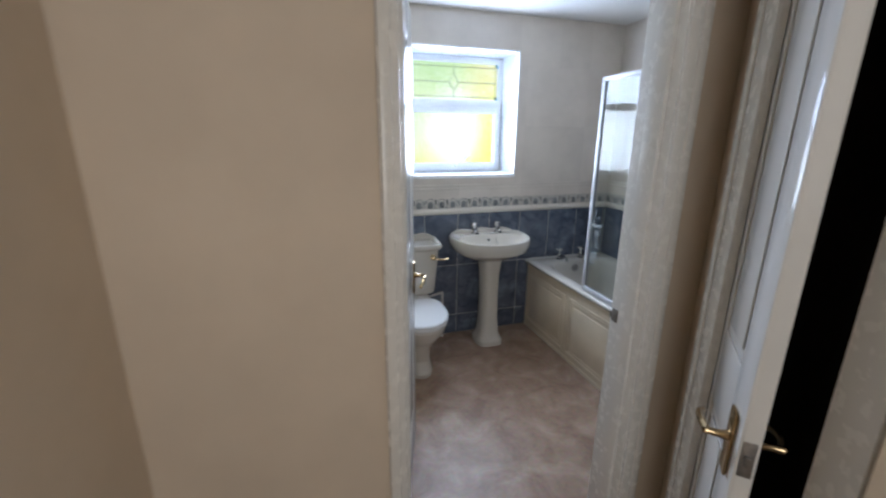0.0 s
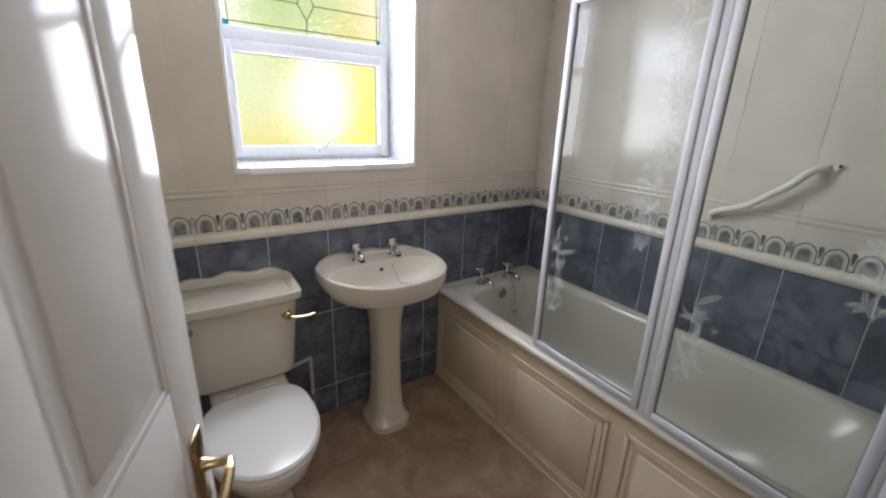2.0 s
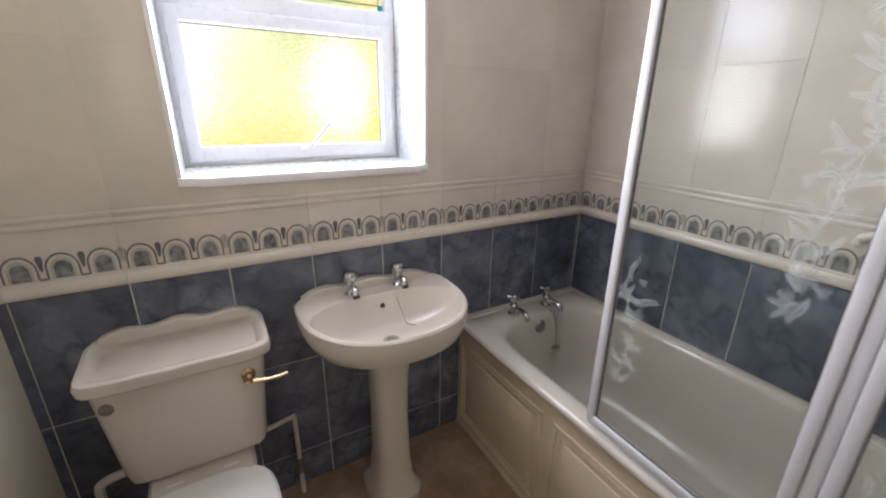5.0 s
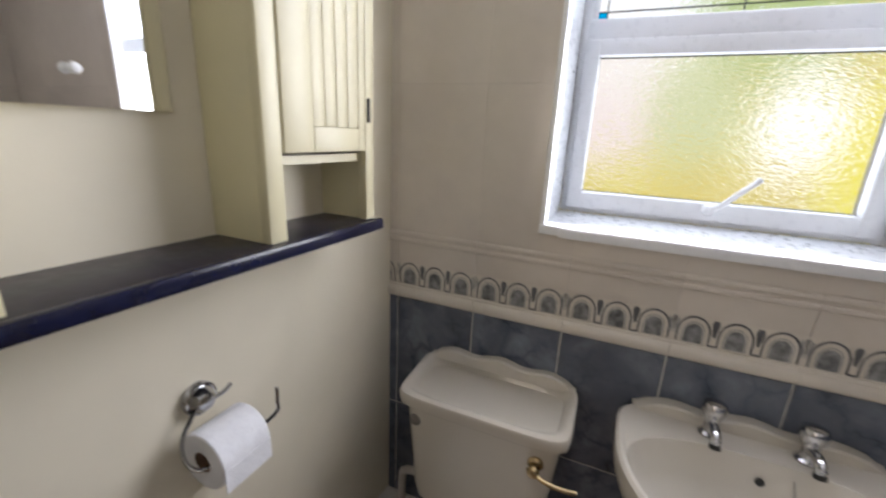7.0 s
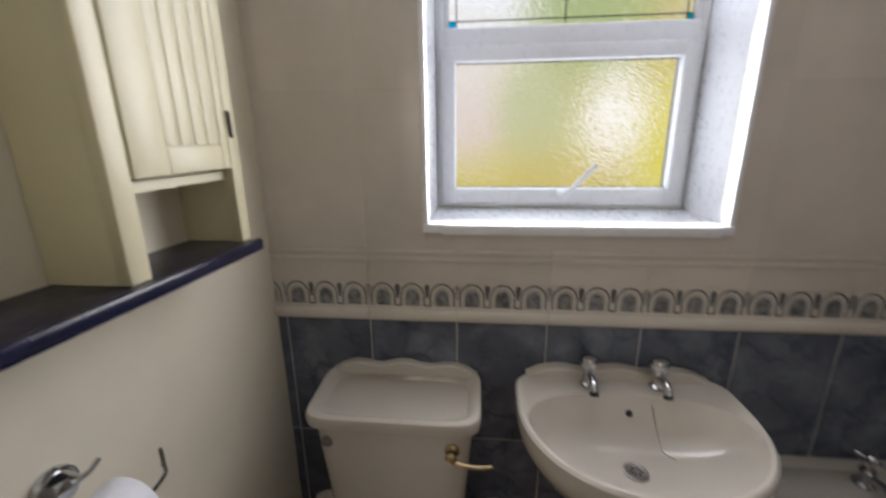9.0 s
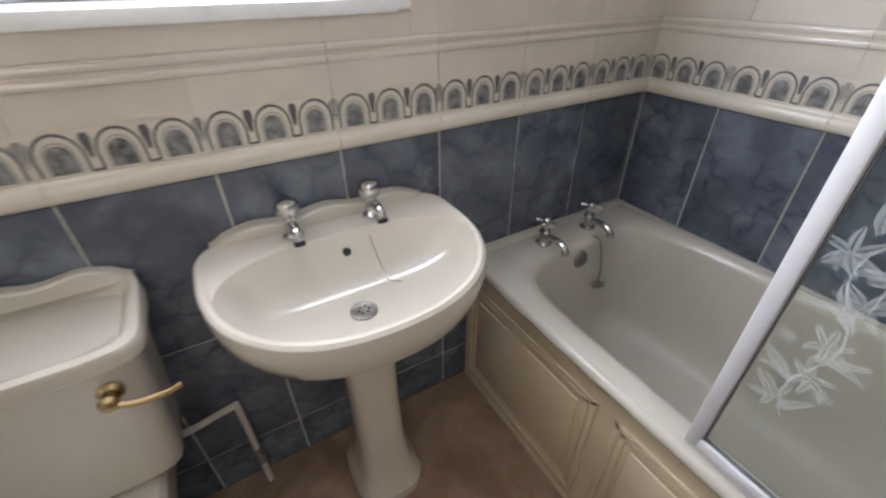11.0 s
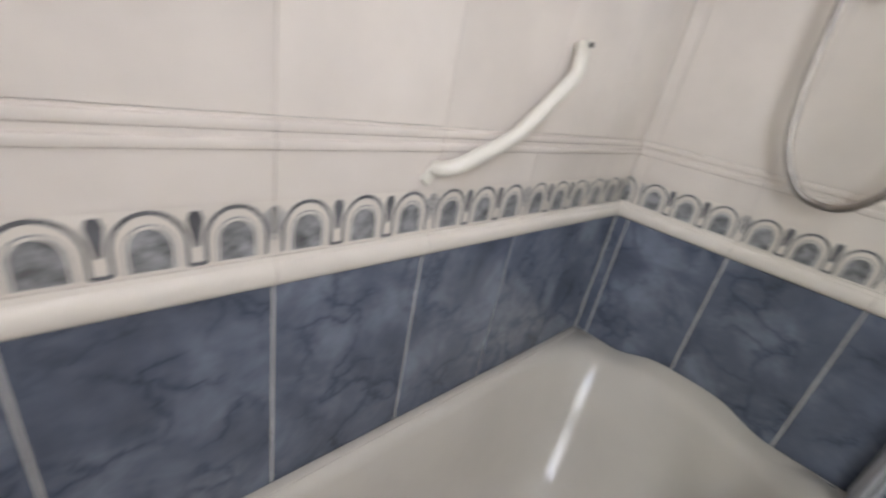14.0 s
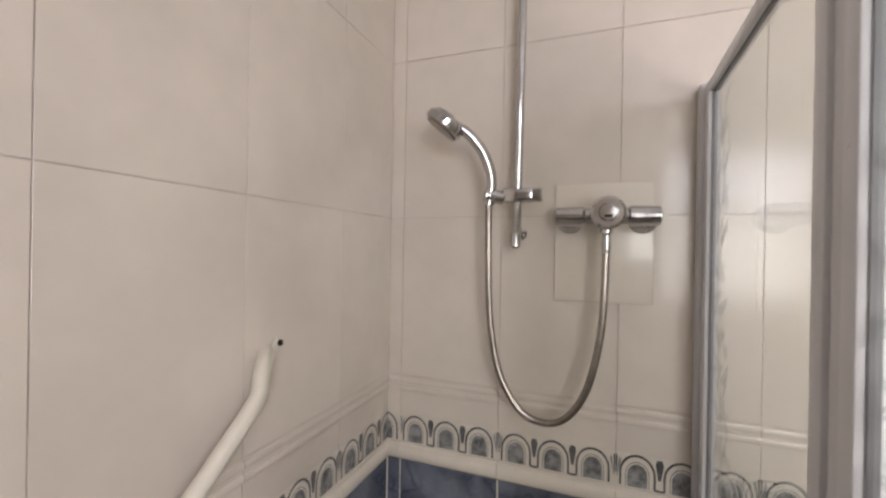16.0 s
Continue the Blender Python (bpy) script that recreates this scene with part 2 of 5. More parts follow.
M_HALL = surface("hall_emulsion", (0.7, 0.6, 0.47), 0.75, vary=0.05, scale=1.6, grain=90, bump=0.08)
M_CREAM_WALL = surface("bathroom_emulsion", (0.77, 0.71, 0.565), 0.5, vary=0.04, scale=2.0, grain=80, bump=0.07)
M_CEILING = surface("ceiling_white", (0.78, 0.77, 0.74), 0.8, vary=0.03, scale=1.5, grain=70, bump=0.1)
M_CREAM_TILE = surface("cream_glazed_tile", (0.67, 0.612, 0.54), 0.16, vary=0.035, scale=5.0, grain=24, bump=0.04, per_piece=0.05)
M_DECOR = surface("ivory_decor_tile", (0.68, 0.63, 0.55), 0.2, vary=0.03, scale=8.0, bump=0.03)
M_GROUT = surface("pale_grout", (0.62, 0.59, 0.54), 0.85, vary=0.1, scale=12, bump=0.15)
M_BLUE = marble_tile("slate_blue_marbled_tile")
M_ARCH_DARK = surface("arch_print_dark", (0.12, 0.12, 0.125), 0.3, vary=0.2, scale=30)
M_ARCH_MID = surface("arch_print_grey", (0.28, 0.28, 0.28), 0.3, vary=0.15, scale=30)
M_ARCH_FILL = surface("arch_marbled_fill", (0.25, 0.252, 0.25), 0.25, vary=0.3, scale=45)
M_GLOSS = surface("white_gloss_paint", (0.74, 0.72, 0.68), 0.1, vary=0.02, scale=3.0, grain=30, bump=0.02, spec=0.05)
M_TRIM = surface("frame_gloss_paint", (0.8, 0.775, 0.72), 0.26, vary=0.015, scale=4.0, grain=35, bump=0.02)
M_UPVC = surface("white_upvc", (0.87, 0.88, 0.9), 0.28, vary=0.02, scale=5.0, bump=0.02)
M_GASKET = surface("black_gasket", (0.02, 0.02, 0.022), 0.6, bump=0)
M_CERAMIC = surface("ivory_sanitaryware", (0.58, 0.54, 0.465), 0.1, vary=0.015, scale=3.0, grain=20, bump=0.015, coat=0.4)
M_SEAT = surface("white_toilet_seat", (0.74, 0.73, 0.71), 0.16, vary=0.015, scale=3.0, bump=0.015)
M_ACRYLIC = surface("ivory_bath_acrylic", (0.55, 0.515, 0.45), 0.2, vary=0.03, scale=3.5, grain=25, bump=0.02)
M_PANEL = surface("cream_bath_panel", (0.68, 0.58, 0.42), 0.3, vary=0.05, scale=4.0, bump=0.03)
M_CAB = surface("cream_cabinet_paint", (0.66, 0.605, 0.4), 0.35, vary=0.03, scale=4.0, bump=0.05)
M_NAVY = surface("navy_gloss_paint", (0.008, 0.0095, 0.032), 0.22, vary=0.2, scale=20, bump=0.06)
M_SHELF_TOP = surface("dark_navy_shelf_top", (0.018, 0.016, 0.026), 0.35, vary=0.25, scale=14, bump=0.08)
M_CHROME = surface("chrome", (0.55, 0.55, 0.56), 0.14, metal=1.0, vary=0.05, scale=20, bump=0)
M_BRASS = surface("polished_brass", (0.5, 0.38, 0.21), 0.2, metal=1.0, vary=0.08, scale=30, bump=0.02)
M_STEEL = surface("brushed_steel_hose", (0.3, 0.27, 0.24), 0.35, metal=1.0, vary=0.08, scale=60, bump=0.05)
M_GREY_METAL = surface("drain_grey_metal", (0.3, 0.28, 0.26), 0.4, metal=0.8, vary=0.15, scale=40)
M_BLACK = surface("black_hole", (0.012, 0.012, 0.012), 0.6, bump=0)
M_KNOB = surface("black_knob_lacquer", (0.012, 0.01, 0.012), 0.15, bump=0)
M_FRAME = surface("white_screen_frame", (0.63, 0.63, 0.65), 0.3, vary=0.02, bump=0.02)
M_RAIL = surface("cream_grab_rail", (0.7, 0.67, 0.58), 0.3, vary=0.03, bump=0.03)
M_PIPE = surface("white_painted_pipe", (0.6, 0.57, 0.53), 0.45, vary=0.08, scale=20, bump=0.08)
M_PAPER = surface("toilet_paper", (0.82, 0.82, 0.84), 0.9, vary=0.02, scale=30, grain=300, bump=0.2)
M_CARD = surface("brown_card", (0.22, 0.14, 0.09), 0.85, vary=0.1, scale=40)
M_SEAL = surface("grey_screen_seal", (0.16, 0.16, 0.165), 0.5, bump=0)
M_LEAD = surface("lead_strip", (0.09, 0.09, 0.095), 0.5, metal=0.4, bump=0.05)
# near-black base colour holds the shade of the unlit cupboard
M_CUPBOARD_SHADE = surface("cupboard_shade_black", (0.02, 0.014, 0.012), 0.9, vary=0.1)
M_CARPET = surface("landing_carpet", (0.3, 0.25, 0.2), 0.95, vary=0.1, scale=30, grain=400, bump=0.4)
M_FLOOR = floor_vinyl()
M_OBSCURE = clear_glass("rippled_obscure_glass", 0.08, (1, 1, 1), 0.3)
M_TEAL = clear_glass("turquoise_glass", 0.2, (0.02, 0.62, 0.85))
M_SCREEN_GLASS = thin_glass("screen_glass")
M_ETCH = etched_glass("etched_flower_glass")
M_MIRROR = surface("mirror_silver", (0.88, 0.88, 0.88), 0.02, metal=1.0, vary=0.0, bump=0)
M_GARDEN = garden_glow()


# ---- builders ----
def thing(name, base, label, category, group=""):
    e = new(name)
    e.location = base
    e.empty_display_size = 0.05
    return tagged(e, label, category, group)


def base_of(ob):
    v = Vector((0, 0, 0))
    while ob is not None:
        v += ob.location
        ob = ob.parent
    return v


def part(name, bm, material, parent=None, label="", smooth=True, angle=35):
    """Link a bmesh made in world metres as one mesh under a thing or part."""
    if parent is not None:
        bmesh.ops.translate(bm, verts=bm.verts, vec=-base_of(parent))
    bmesh.ops.recalc_face_normals(bm, faces=bm.faces)
    me = bpy.data.meshes.new(name)
    bm.to_mesh(me)
    bm.free()
    for m in (material if isinstance(material, (list, tuple)) else [material]):
        me.materials.append(m)
    if smooth:
        me.polygons.foreach_set("use_smooth", [True] * len(me.polygons))
        me.set_sharp_from_angle(angle=radians(angle))
    ob = new(name, me)
    if parent is not None:
        ob.parent = parent
    if label:
        ob["label"] = label
    return ob


def structure(name, bm, material, label="", category="", smooth=False):
    return tagged(part(name, bm, material, None, "", smooth), label, category, kind="structure")


def box(bm, x0, x1, y0, y1, z0, z1, bevel=0.0, seg=2):
    m = Matrix.LocRotScale(((x0 + x1) / 2, (y0 + y1) / 2, (z0 + z1) / 2), None, (abs(x1 - x0), abs(y1 - y0), abs(z1 - z0)))
    r = bmesh.ops.create_cube(bm, size=1.0, matrix=m)
    if bevel:
        edges = list({e for v in r["verts"] for e in v.link_edges})
        bmesh.ops.bevel(bm, geom=edges, offset=bevel, segments=seg, affect="EDGES", profile=0.5)
    return bm


def boxes(*dims, bevel=0.0):
    bm = bmesh.new()
    for d in dims:
        box(bm, *d, bevel=bevel)
    return bm


def slab(plan, z0, z1, bevel=0.0):
    """An upright prism over a plan outline."""
    bm = bmesh.new()
    lo = [bm.verts.new((x, y, z0)) for x, y in plan]
    hi = [bm.verts.new((x, y, z1)) for x, y in plan]
    bm.faces.new(lo[::-1])
    bm.faces.new(hi)
    n = len(plan)
    for i in range(n):
        bm.faces.new((lo[i], lo[(i + 1) % n], hi[(i + 1) % n], hi[i]))
    if bevel:
        bmesh.ops.bevel(bm, geom=bm.edges[:], offset=bevel, segments=2, affect="EDGES", profile=0.5)
    return bm


def loft(rings, cap_lo=True, cap_hi=True, closed=True, bm=None):
    bm = bm or bmesh.new()
    vs = [[bm.verts.new(p) for p in r] for r in rings]
    n = len(rings[0])
    for a, b in zip(vs, vs[1:]):
        for i in range(n if closed else n - 1):
            j = (i + 1) % n
            bm.faces.new((a[i], a[j], b[j], b[i]))
    if cap_lo:
        bm.faces.new(vs[0][::-1])
    if cap_hi:
        bm.faces.new(vs[-1])
    return bm


def circle(center, axis, radius, n=16):
    ax = Vector(axis).normalized()
    u = ax.orthogonal().normalized()
    w = ax.cross(u)
    c = Vector(center)
    return [c + radius * (math.cos(2 * math.pi * i / n) * u + math.sin(2 * math.pi * i / n) * w) for i in range(n)]


def lathe(center, axis, profile, n=20, bm=None):
    """profile: (distance along the axis, radius)."""
    ax = Vector(axis).normalized()
    return loft([circle(Vector(center) + ax * d, ax, max(r, 0.0004), n) for d, r in profile], bm=bm)


def smooth_line(points, steps=6):
    p = [Vector(q) for q in points]
    p = [p[0] * 2 - p[1]] + p + [p[-1] * 2 - p[-2]]
    out = []
    for i in range(1, len(p) - 2):
        for k in range(steps):
            t = k / steps
            a, b, c, d = p[i - 1], p[i], p[i + 1], p[i + 2]
            out.append(0.5 * (2 * b + (c - a) * t + (2 * a - 5 * b + 4 * c - d) * t * t + (3 * b - a - 3 * c + d) * t ** 3))
    return out + [p[-2]]


def tube(points, radius, n=10, curved=True, bm=None, ridges=0.0):
    pts = smooth_line(points) if curved else [Vector(q) for q in points]
    rings = []
    u = None
    for i, c in enumerate(pts):
        ax = (pts[min(i + 1, len(pts) - 1)] - pts[max(i - 1, 0)]).normalized()
        u = ax.orthogonal().normalized() if u is None else (u - ax * u.dot(ax)).normalized()
        w = ax.cross(u)
        r = radius * (1 + ridges * (i % 2))
        rings.append([c + r * (math.cos(2 * math.pi * k / n) * u + math.sin(2 * math.pi * k / n) * w) for k in range(n)])
    return loft(rings, bm=bm)


def oval(cx, cy, z, a, b_front, b_back, n=48, power=2.0, power_back=2.0):
    ring = []
    for i in range(n):
        t = 2 * math.pi * i / n
        c, s = math.cos(t), math.sin(t)
        q = power_back if s > 0 else power
        b = b_back if s > 0 else b_front
        ring.append(Vector((cx + a * math.copysign(abs(c) ** (2 / q), c), cy + b * math.copysign(abs(s) ** (2 / q), s), z)))
    return ring


def rect_ring(x0, x1, y0, y1, z, n=72, power=6.0):
    ring = []
    for i in range(n):
        c, sn = math.cos(math.tau * i / n), math.sin(math.tau * i / n)
        r = (abs(c) ** power + abs(sn) ** power) ** (-1 / power)
        ring.append(Vector(((x0 + x1) / 2 + (x1 - x0) / 2 * c * r, (y0 + y1) / 2 + (y1 - y0) / 2 * sn * r, z)))
    return ring


# ---- plan ----
W, S, R, L = 2.45, 0.717, 2.205, 0.139      # tiled faces: window wall, door and shower wall, bath wall; left corner
CEIL = 2.295
HALL_Y = 0.59                                # landing side of the door wall
WIN = (0.588, 1.368, 1.222, 2.073)           # window opening in the tiled face
DOOR_X0, DOOR_X1, DOOR_H = 0.148, 0.885, 2.0
ROWS_BLUE = ((0.0, 0.155), (0.155, 0.56), (0.56, 0.953))
ROWS_CREAM = ((1.168, 1.575), (1.575, 1.98), (1.98, CEIL))
GROUT = 0.003                                # tiles stand this much proud of the grout


def left_wall(y):
    return 0.075 + 0.085 * (y - 1.63)


def half_wall(y):
    return L - 0.04 * (W - y)


def shelf_front(y):
    return 0.237 + 0.056 * (y - 1.56)


# ---- floor, ceiling, walls ----
floor = structure("floor", boxes((-0.2, 2.5, 0.6, 2.75, -0.1, 0.0)), M_FLOOR, "brown mottled vinyl bathroom floor", "floor")
structure("landing_floor", boxes((-1.2, 2.5, -2.6, 0.596, -0.1, -0.004)), M_CARPET, "beige carpet of the landing outside the bathroom", "floor")
structure("ceiling", boxes((-1.2, 2.6, -2.6, 2.9, CEIL, CEIL + 0.12)), M_CEILING, "plain white painted ceiling", "ceiling")

x0, x1, z0, z1 = WIN
wall_window = structure("wall_window", boxes(
    (-0.2, x0, W + GROUT, 2.78, -0.1, CEIL), (x1, 2.5, W + GROUT, 2.78, -0.1, CEIL),
    (x0, x1, W + GROUT, 2.78, -0.1, z0), (x0, x1, W + GROUT, 2.78, z1, CEIL)), M_GROUT,
    "tiled bathroom wall with the window", "wall")
wall_bath = structure("wall_bath", boxes((R + GROUT, 2.5, 0.5, W + GROUT, -0.1, CEIL)), M_GROUT, "tiled bathroom wall along the bath", "wall")
wall_shower = structure("wall_shower", boxes(
    (DOOR_X1 + 0.03, R + GROUT, HALL_Y, S - GROUT, -0.1, CEIL), (DOOR_X0 - 0.03, DOOR_X1 + 0.03, HALL_Y, S - GROUT, DOOR_H + 0.03, CEIL)), M_GROUT,
    "tiled bathroom wall with the shower and the doorway", "wall")
wall_left = structure("wall_left", slab([(-0.2, S), (left_wall(S), S), (left_wall(W), W), (-0.2, W)], 0, CEIL), M_CREAM_WALL,
                      "cream painted bathroom wall behind the shelf", "wall")
structure("half_wall", slab([(0.0, 1.2), (half_wall(1.2), 1.2), (half_wall(W - 0.001), W - 0.001), (0.08, W - 0.001)], 0, 1.2255), M_CREAM_WALL,
          "low cream painted boxed wall under the shelf", "wall")

# landing: beige wall beside the doorway, left return, angled cupboard wall, far end
structure("landing_wall_door", boxes((-0.5, DOOR_X0 - 0.03, HALL_Y - 0.004, S - GROUT - 0.004, -0.1, CEIL)), M_HALL, "beige painted landing wall beside the bathroom door", "wall")
structure("landing_wall_corner", boxes((DOOR_X1 + 0.03, 1.1, HALL_Y - 0.006, HALL_Y, -0.1, CEIL)), M_HALL, "beige painted landing wall between two doors", "wall")
structure("landing_wall_left", boxes((-0.57, -0.45, -2.5, HALL_Y - 0.004, -0.1, CEIL)), M_HALL, "beige painted side wall of the landing", "wall")
structure("landing_wall_right", boxes((0.73, 0.84, -2.5, -0.04, -0.1, CEIL)), M_HALL, "beige painted side wall of the landing", "wall")
structure("landing_wall_end", boxes((-0.57, 0.84, -2.6, -2.5, -0.1, CEIL)), M_HALL, "beige painted end wall of the landing", "wall")
structure("landing_wall_angle", slab([(0.96, 0.44), (1.1, 0.60), (1.16, 0.55), (1.0, 0.4)], -0.1, CEIL), M_HALL, "beige painted landing wall beside the cupboard", "wall")
# added boards, coloured near black in place of the cupboard's shade
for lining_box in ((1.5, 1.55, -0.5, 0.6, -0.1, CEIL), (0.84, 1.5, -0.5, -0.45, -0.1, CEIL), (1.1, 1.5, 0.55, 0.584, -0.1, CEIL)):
    structure("cupboard_lining", boxes(lining_box), M_CUPBOARD_SHADE, "near-black boards standing in for the unlit inside of the landing cupboard", "wall")
structure("cupboard_header", slab([(0.73, -0.04), (0.96, 0.41), (1.06, 0.41), (0.83, -0.04)], 2.02, CEIL), M_HALL, "beige wall above the cupboard door", "wall")


structure("pipe_boxing", boxes((half_wall(2.4) + 0.001, 0.37, 2.33, W - 0.001, 0.0, 0.19), bevel=0.003), M_TRIM, "low cream painted pipe casing behind the toilet", "boxing")


# ---- window ----
win = new("window_1")
win.location = (0.978, 2.72, WIN[2])
tagged(win, "white plastic window with rippled glass and a leaded top light", "window", kind="structure")
Y0, Y1 = 2.693, 2.75
trim = 0.012
part("window_reveal", boxes(
    (x0 - 0.001, x0 + trim, W - 0.004, Y0 + 0.01, z0, z1), (x1 - trim, x1 + 0.001, W - 0.004, Y0 + 0.01, z0, z1),
    (x0 + trim, x1 - trim, W - 0.004, Y0 + 0.01, z1 - trim, z1 + 0.001), bevel=0.002), M_UPVC, win, "white plastic lining of the deep window opening")
part("window_sill", boxes((x0 - 0.001, x1 + 0.001, W - 0.008, Y0 + 0.01, z0 - 0.008, z0 + 0.016), (x0 + 0.05, x1 - 0.03, W - 0.012, W + 0.05, z0 - 0.012, z0 + 0.014), bevel=0.003), M_UPVC, win)


def frame_bars(bx0, bx1, bz0, bz1, wl, wr, wb, wt, y0, y1, bevel=0.006):
    bm = boxes((bx0, bx0 + wl, y0, y1, bz0, bz1), (bx1 - wr, bx1, y0, y1, bz0, bz1), bevel=bevel)
    box(bm, bx0 + wl - 0.004, bx1 - wr + 0.004, y0 + 0.001, y1, bz0, bz0 + wb, bevel=bevel)
    box(bm, bx0 + wl - 0.004, bx1 - wr + 0.004, y0 + 0.001, y1, bz1 - wt, bz1, bevel=bevel)
    return bm


part("window_frame", frame_bars(x0 + trim, x1 - trim, z0 + 0.016, z1 - trim, 0.024, 0.024, 0.022, 0.032, Y0 + 0.004, Y1), M_UPVC, win)
part("transom", boxes((x0 + 0.03, x1 - 0.03, Y0 + 0.001, Y1, 1.705, 1.765), bevel=0.008), M_UPVC, win)
part("sash", frame_bars(0.618, 1.336, 1.252, 1.712, 0.04, 0.04, 0.05, 0.042, Y0 - 0.014, Y1 - 0.01, 0.007), M_UPVC, win)
part("gasket", frame_bars(0.650, 1.304, 1.297, 1.674, 0.006, 0.006, 0.006, 0.006, 2.712, 2.718, 0.0), M_GASKET, win, "thin black rubber seal")
part("glazing_bead", frame_bars(0.622, 1.335, 1.752, 2.036, 0.016, 0.016, 0.012, 0.018, 2.70, 2.73, 0.004), M_UPVC, win)
pane_low = part("pane", boxes((0.652, 1.302, 2.719, 2.723, 1.299, 1.672)), M_OBSCURE, win, "rippled obscured glass", smooth=False)
pane_top = part("pane", boxes((0.634, 1.33, 2.719, 2.723, 1.758, 2.02)), M_OBSCURE, win, "rippled obscured glass with lead strips", smooth=False)
leads = [((0.66, 1.758), (0.66, 2.02)), ((1.303, 1.758), (1.303, 2.02)), ((0.634, 1.784), (1.33, 1.784)), ((0.634, 1.99), (1.33, 1.99)),
         ((0.634, 1.885), (0.936, 1.885)), ((1.008, 1.885), (1.33, 1.885)), ((0.972, 1.758), (0.972, 1.825)), ((0.972, 1.946), (0.972, 2.02)),
         ((0.936, 1.885), (0.972, 1.946)), ((0.972, 1.946), (1.008, 1.885)), ((1.008, 1.885), (0.972, 1.825)), ((0.972, 1.825), (0.936, 1.885))]
for (ax, az), (bx, bz) in leads:
    part("lead_strip", tube([(ax, 2.7175, az), (bx, 2.7175, bz)], 0.0019, 6, curved=False), M_LEAD, pane_top)
for cx in (0.647, 1.3165):
    for cz in (1.771, 2.005):
        sq = part("corner_glass", boxes((cx - 0.0115, cx + 0.0115, 2.7145, 2.7175, cz - 0.0115, cz + 0.0115)), M_TEAL, pane_top, "small turquoise glass square", smooth=False)
        sq.visible_shadow = False
for pn in (pane_low, pane_top):
    pn.visible_shadow = False
handle = part("handle", lathe((0.985, 2.681, 1.285), (0, -1, 0), [(0, 0.016), (0.012, 0.016), (0.02, 0.012), (0.024, 0.004)]), M_UPVC, win, "white window handle")
part("lever", tube([(0.985, 2.662, 1.285), (1.01, 2.652, 1.305), (1.045, 2.65, 1.342), (1.078, 2.652, 1.375)], 0.0075, 8), M_UPVC, handle)

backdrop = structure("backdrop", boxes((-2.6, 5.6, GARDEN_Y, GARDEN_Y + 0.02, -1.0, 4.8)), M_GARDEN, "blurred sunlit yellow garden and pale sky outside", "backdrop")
structure("ground", boxes((-60, 60, 2.8, 80, -3.2, -3.0)), M_CARPET, "garden ground below the window", "ground")


# ---- bathroom door, frame and landing joinery ----
def place(angle, base):
    return Matrix.Translation(base) @ Matrix.Rotation(angle, 4, "Z")


def transform(bm, m):
    bmesh.ops.transform(bm, matrix=m, verts=bm.verts)
    return bm


def panel_leaf(width, height, thick, m):
    """A moulded four-panel leaf: hinge edge at x = 0, free edge at x = width, front face at y = 0, back at y = thick."""
    bm = boxes((0, width, 0.004, thick - 0.004, 0.006, height))
    st, rail = 0.105, 0.1
    mid = width / 2
    cols = ((st, mid - 0.045), (mid + 0.045, width - st))
    rows = ((0.22, 0.86), (1.06, height - 0.11))
    for side, s0, s1 in ((0, 0.0, 0.005), (1, thick - 0.005, thick)):
        for a, b in ((0, st), (mid - 0.045, mid + 0.045), (width - st, width)):
            box(bm, a, b, s0, s1, 0.006, height, bevel=0.0025)
        for a, b in cols:
            for c, d in ((0.006, 0.22), (0.86, 1.06), (height - 0.11, height)):
                box(bm, a - 0.001, b + 0.001, s0 + 0.0005, s1 - 0.0005, c, d, bevel=0.002)
            for c, d in rows:
                box(bm, a + 0.035, b - 0.035, s0 + 0.0005, s1 - 0.0005, c + 0.035, d - 0.035, bevel=0.0024)
                for e in ((a, a + 0.012, c, d), (b - 0.012, b, c, d), (a, b, c, c + 0.012), (a, b, d - 0.012, d)):
                    box(bm, e[0], e[1], s0 + 0.001, s1 - 0.001, e[2], e[3], bevel=0.0015)
    return transform(bm, m)


def lever_handle(parent, m, x, z, side, thick, toward):
    y = -0.001 if side < 0 else thick + 0.001
    s = side
    plate = part("handle_plate", transform(box(bmesh.new(), x - 0.021, x + 0.021, y, y + s * 0.008, z - 0.075, z + 0.075, bevel=0.004), m), M_BRASS, parent, "brass lever handle backplate")
    bm = lathe((x, y + s * 0.007, z + 0.01), (0, s, 0), [(0, 0.013), (0.012, 0.009), (0.03, 0.008), (0.042, 0.009)], 12)
    tube([(x, y + s * 0.046, z + 0.01), (x + toward * 0.03, y + s * 0.052, z + 0.012), (x + toward * 0.075, y + s * 0.05, z + 0.002), (x + toward * 0.105, y + s * 0.04, z - 0.008)], 0.0085, 8, bm=bm)
    part("lever", transform(bm, m), M_BRASS, plate)
    return plate


hinge, free = Vector((0.139, 0.722, 0)), Vector((0.365, 1.437, 0))
d = free - hinge
m_door = place(math.atan2(d.y, d.x), hinge)
door = new("door_1")
door.location = hinge
tagged(door, "white glossy panelled bathroom door standing open inwards", "door", kind="structure")
part("leaf", panel_leaf(d.length, 1.975, 0.036, m_door), M_GLOSS, door)
lever_handle(door, m_door, d.length - 0.065, 0.88, -1, 0.036, -1)
lever_handle(door, m_door, d.length - 0.065, 0.88, 1, 0.036, -1)
for hz in (0.25, 1.75):
    part("hinge", lathe((hinge.x - 0.003, hinge.y + 0.006, hz), (0, 0, 1), [(0, 0.006), (0.08, 0.006)], 10), M_BRASS, door)

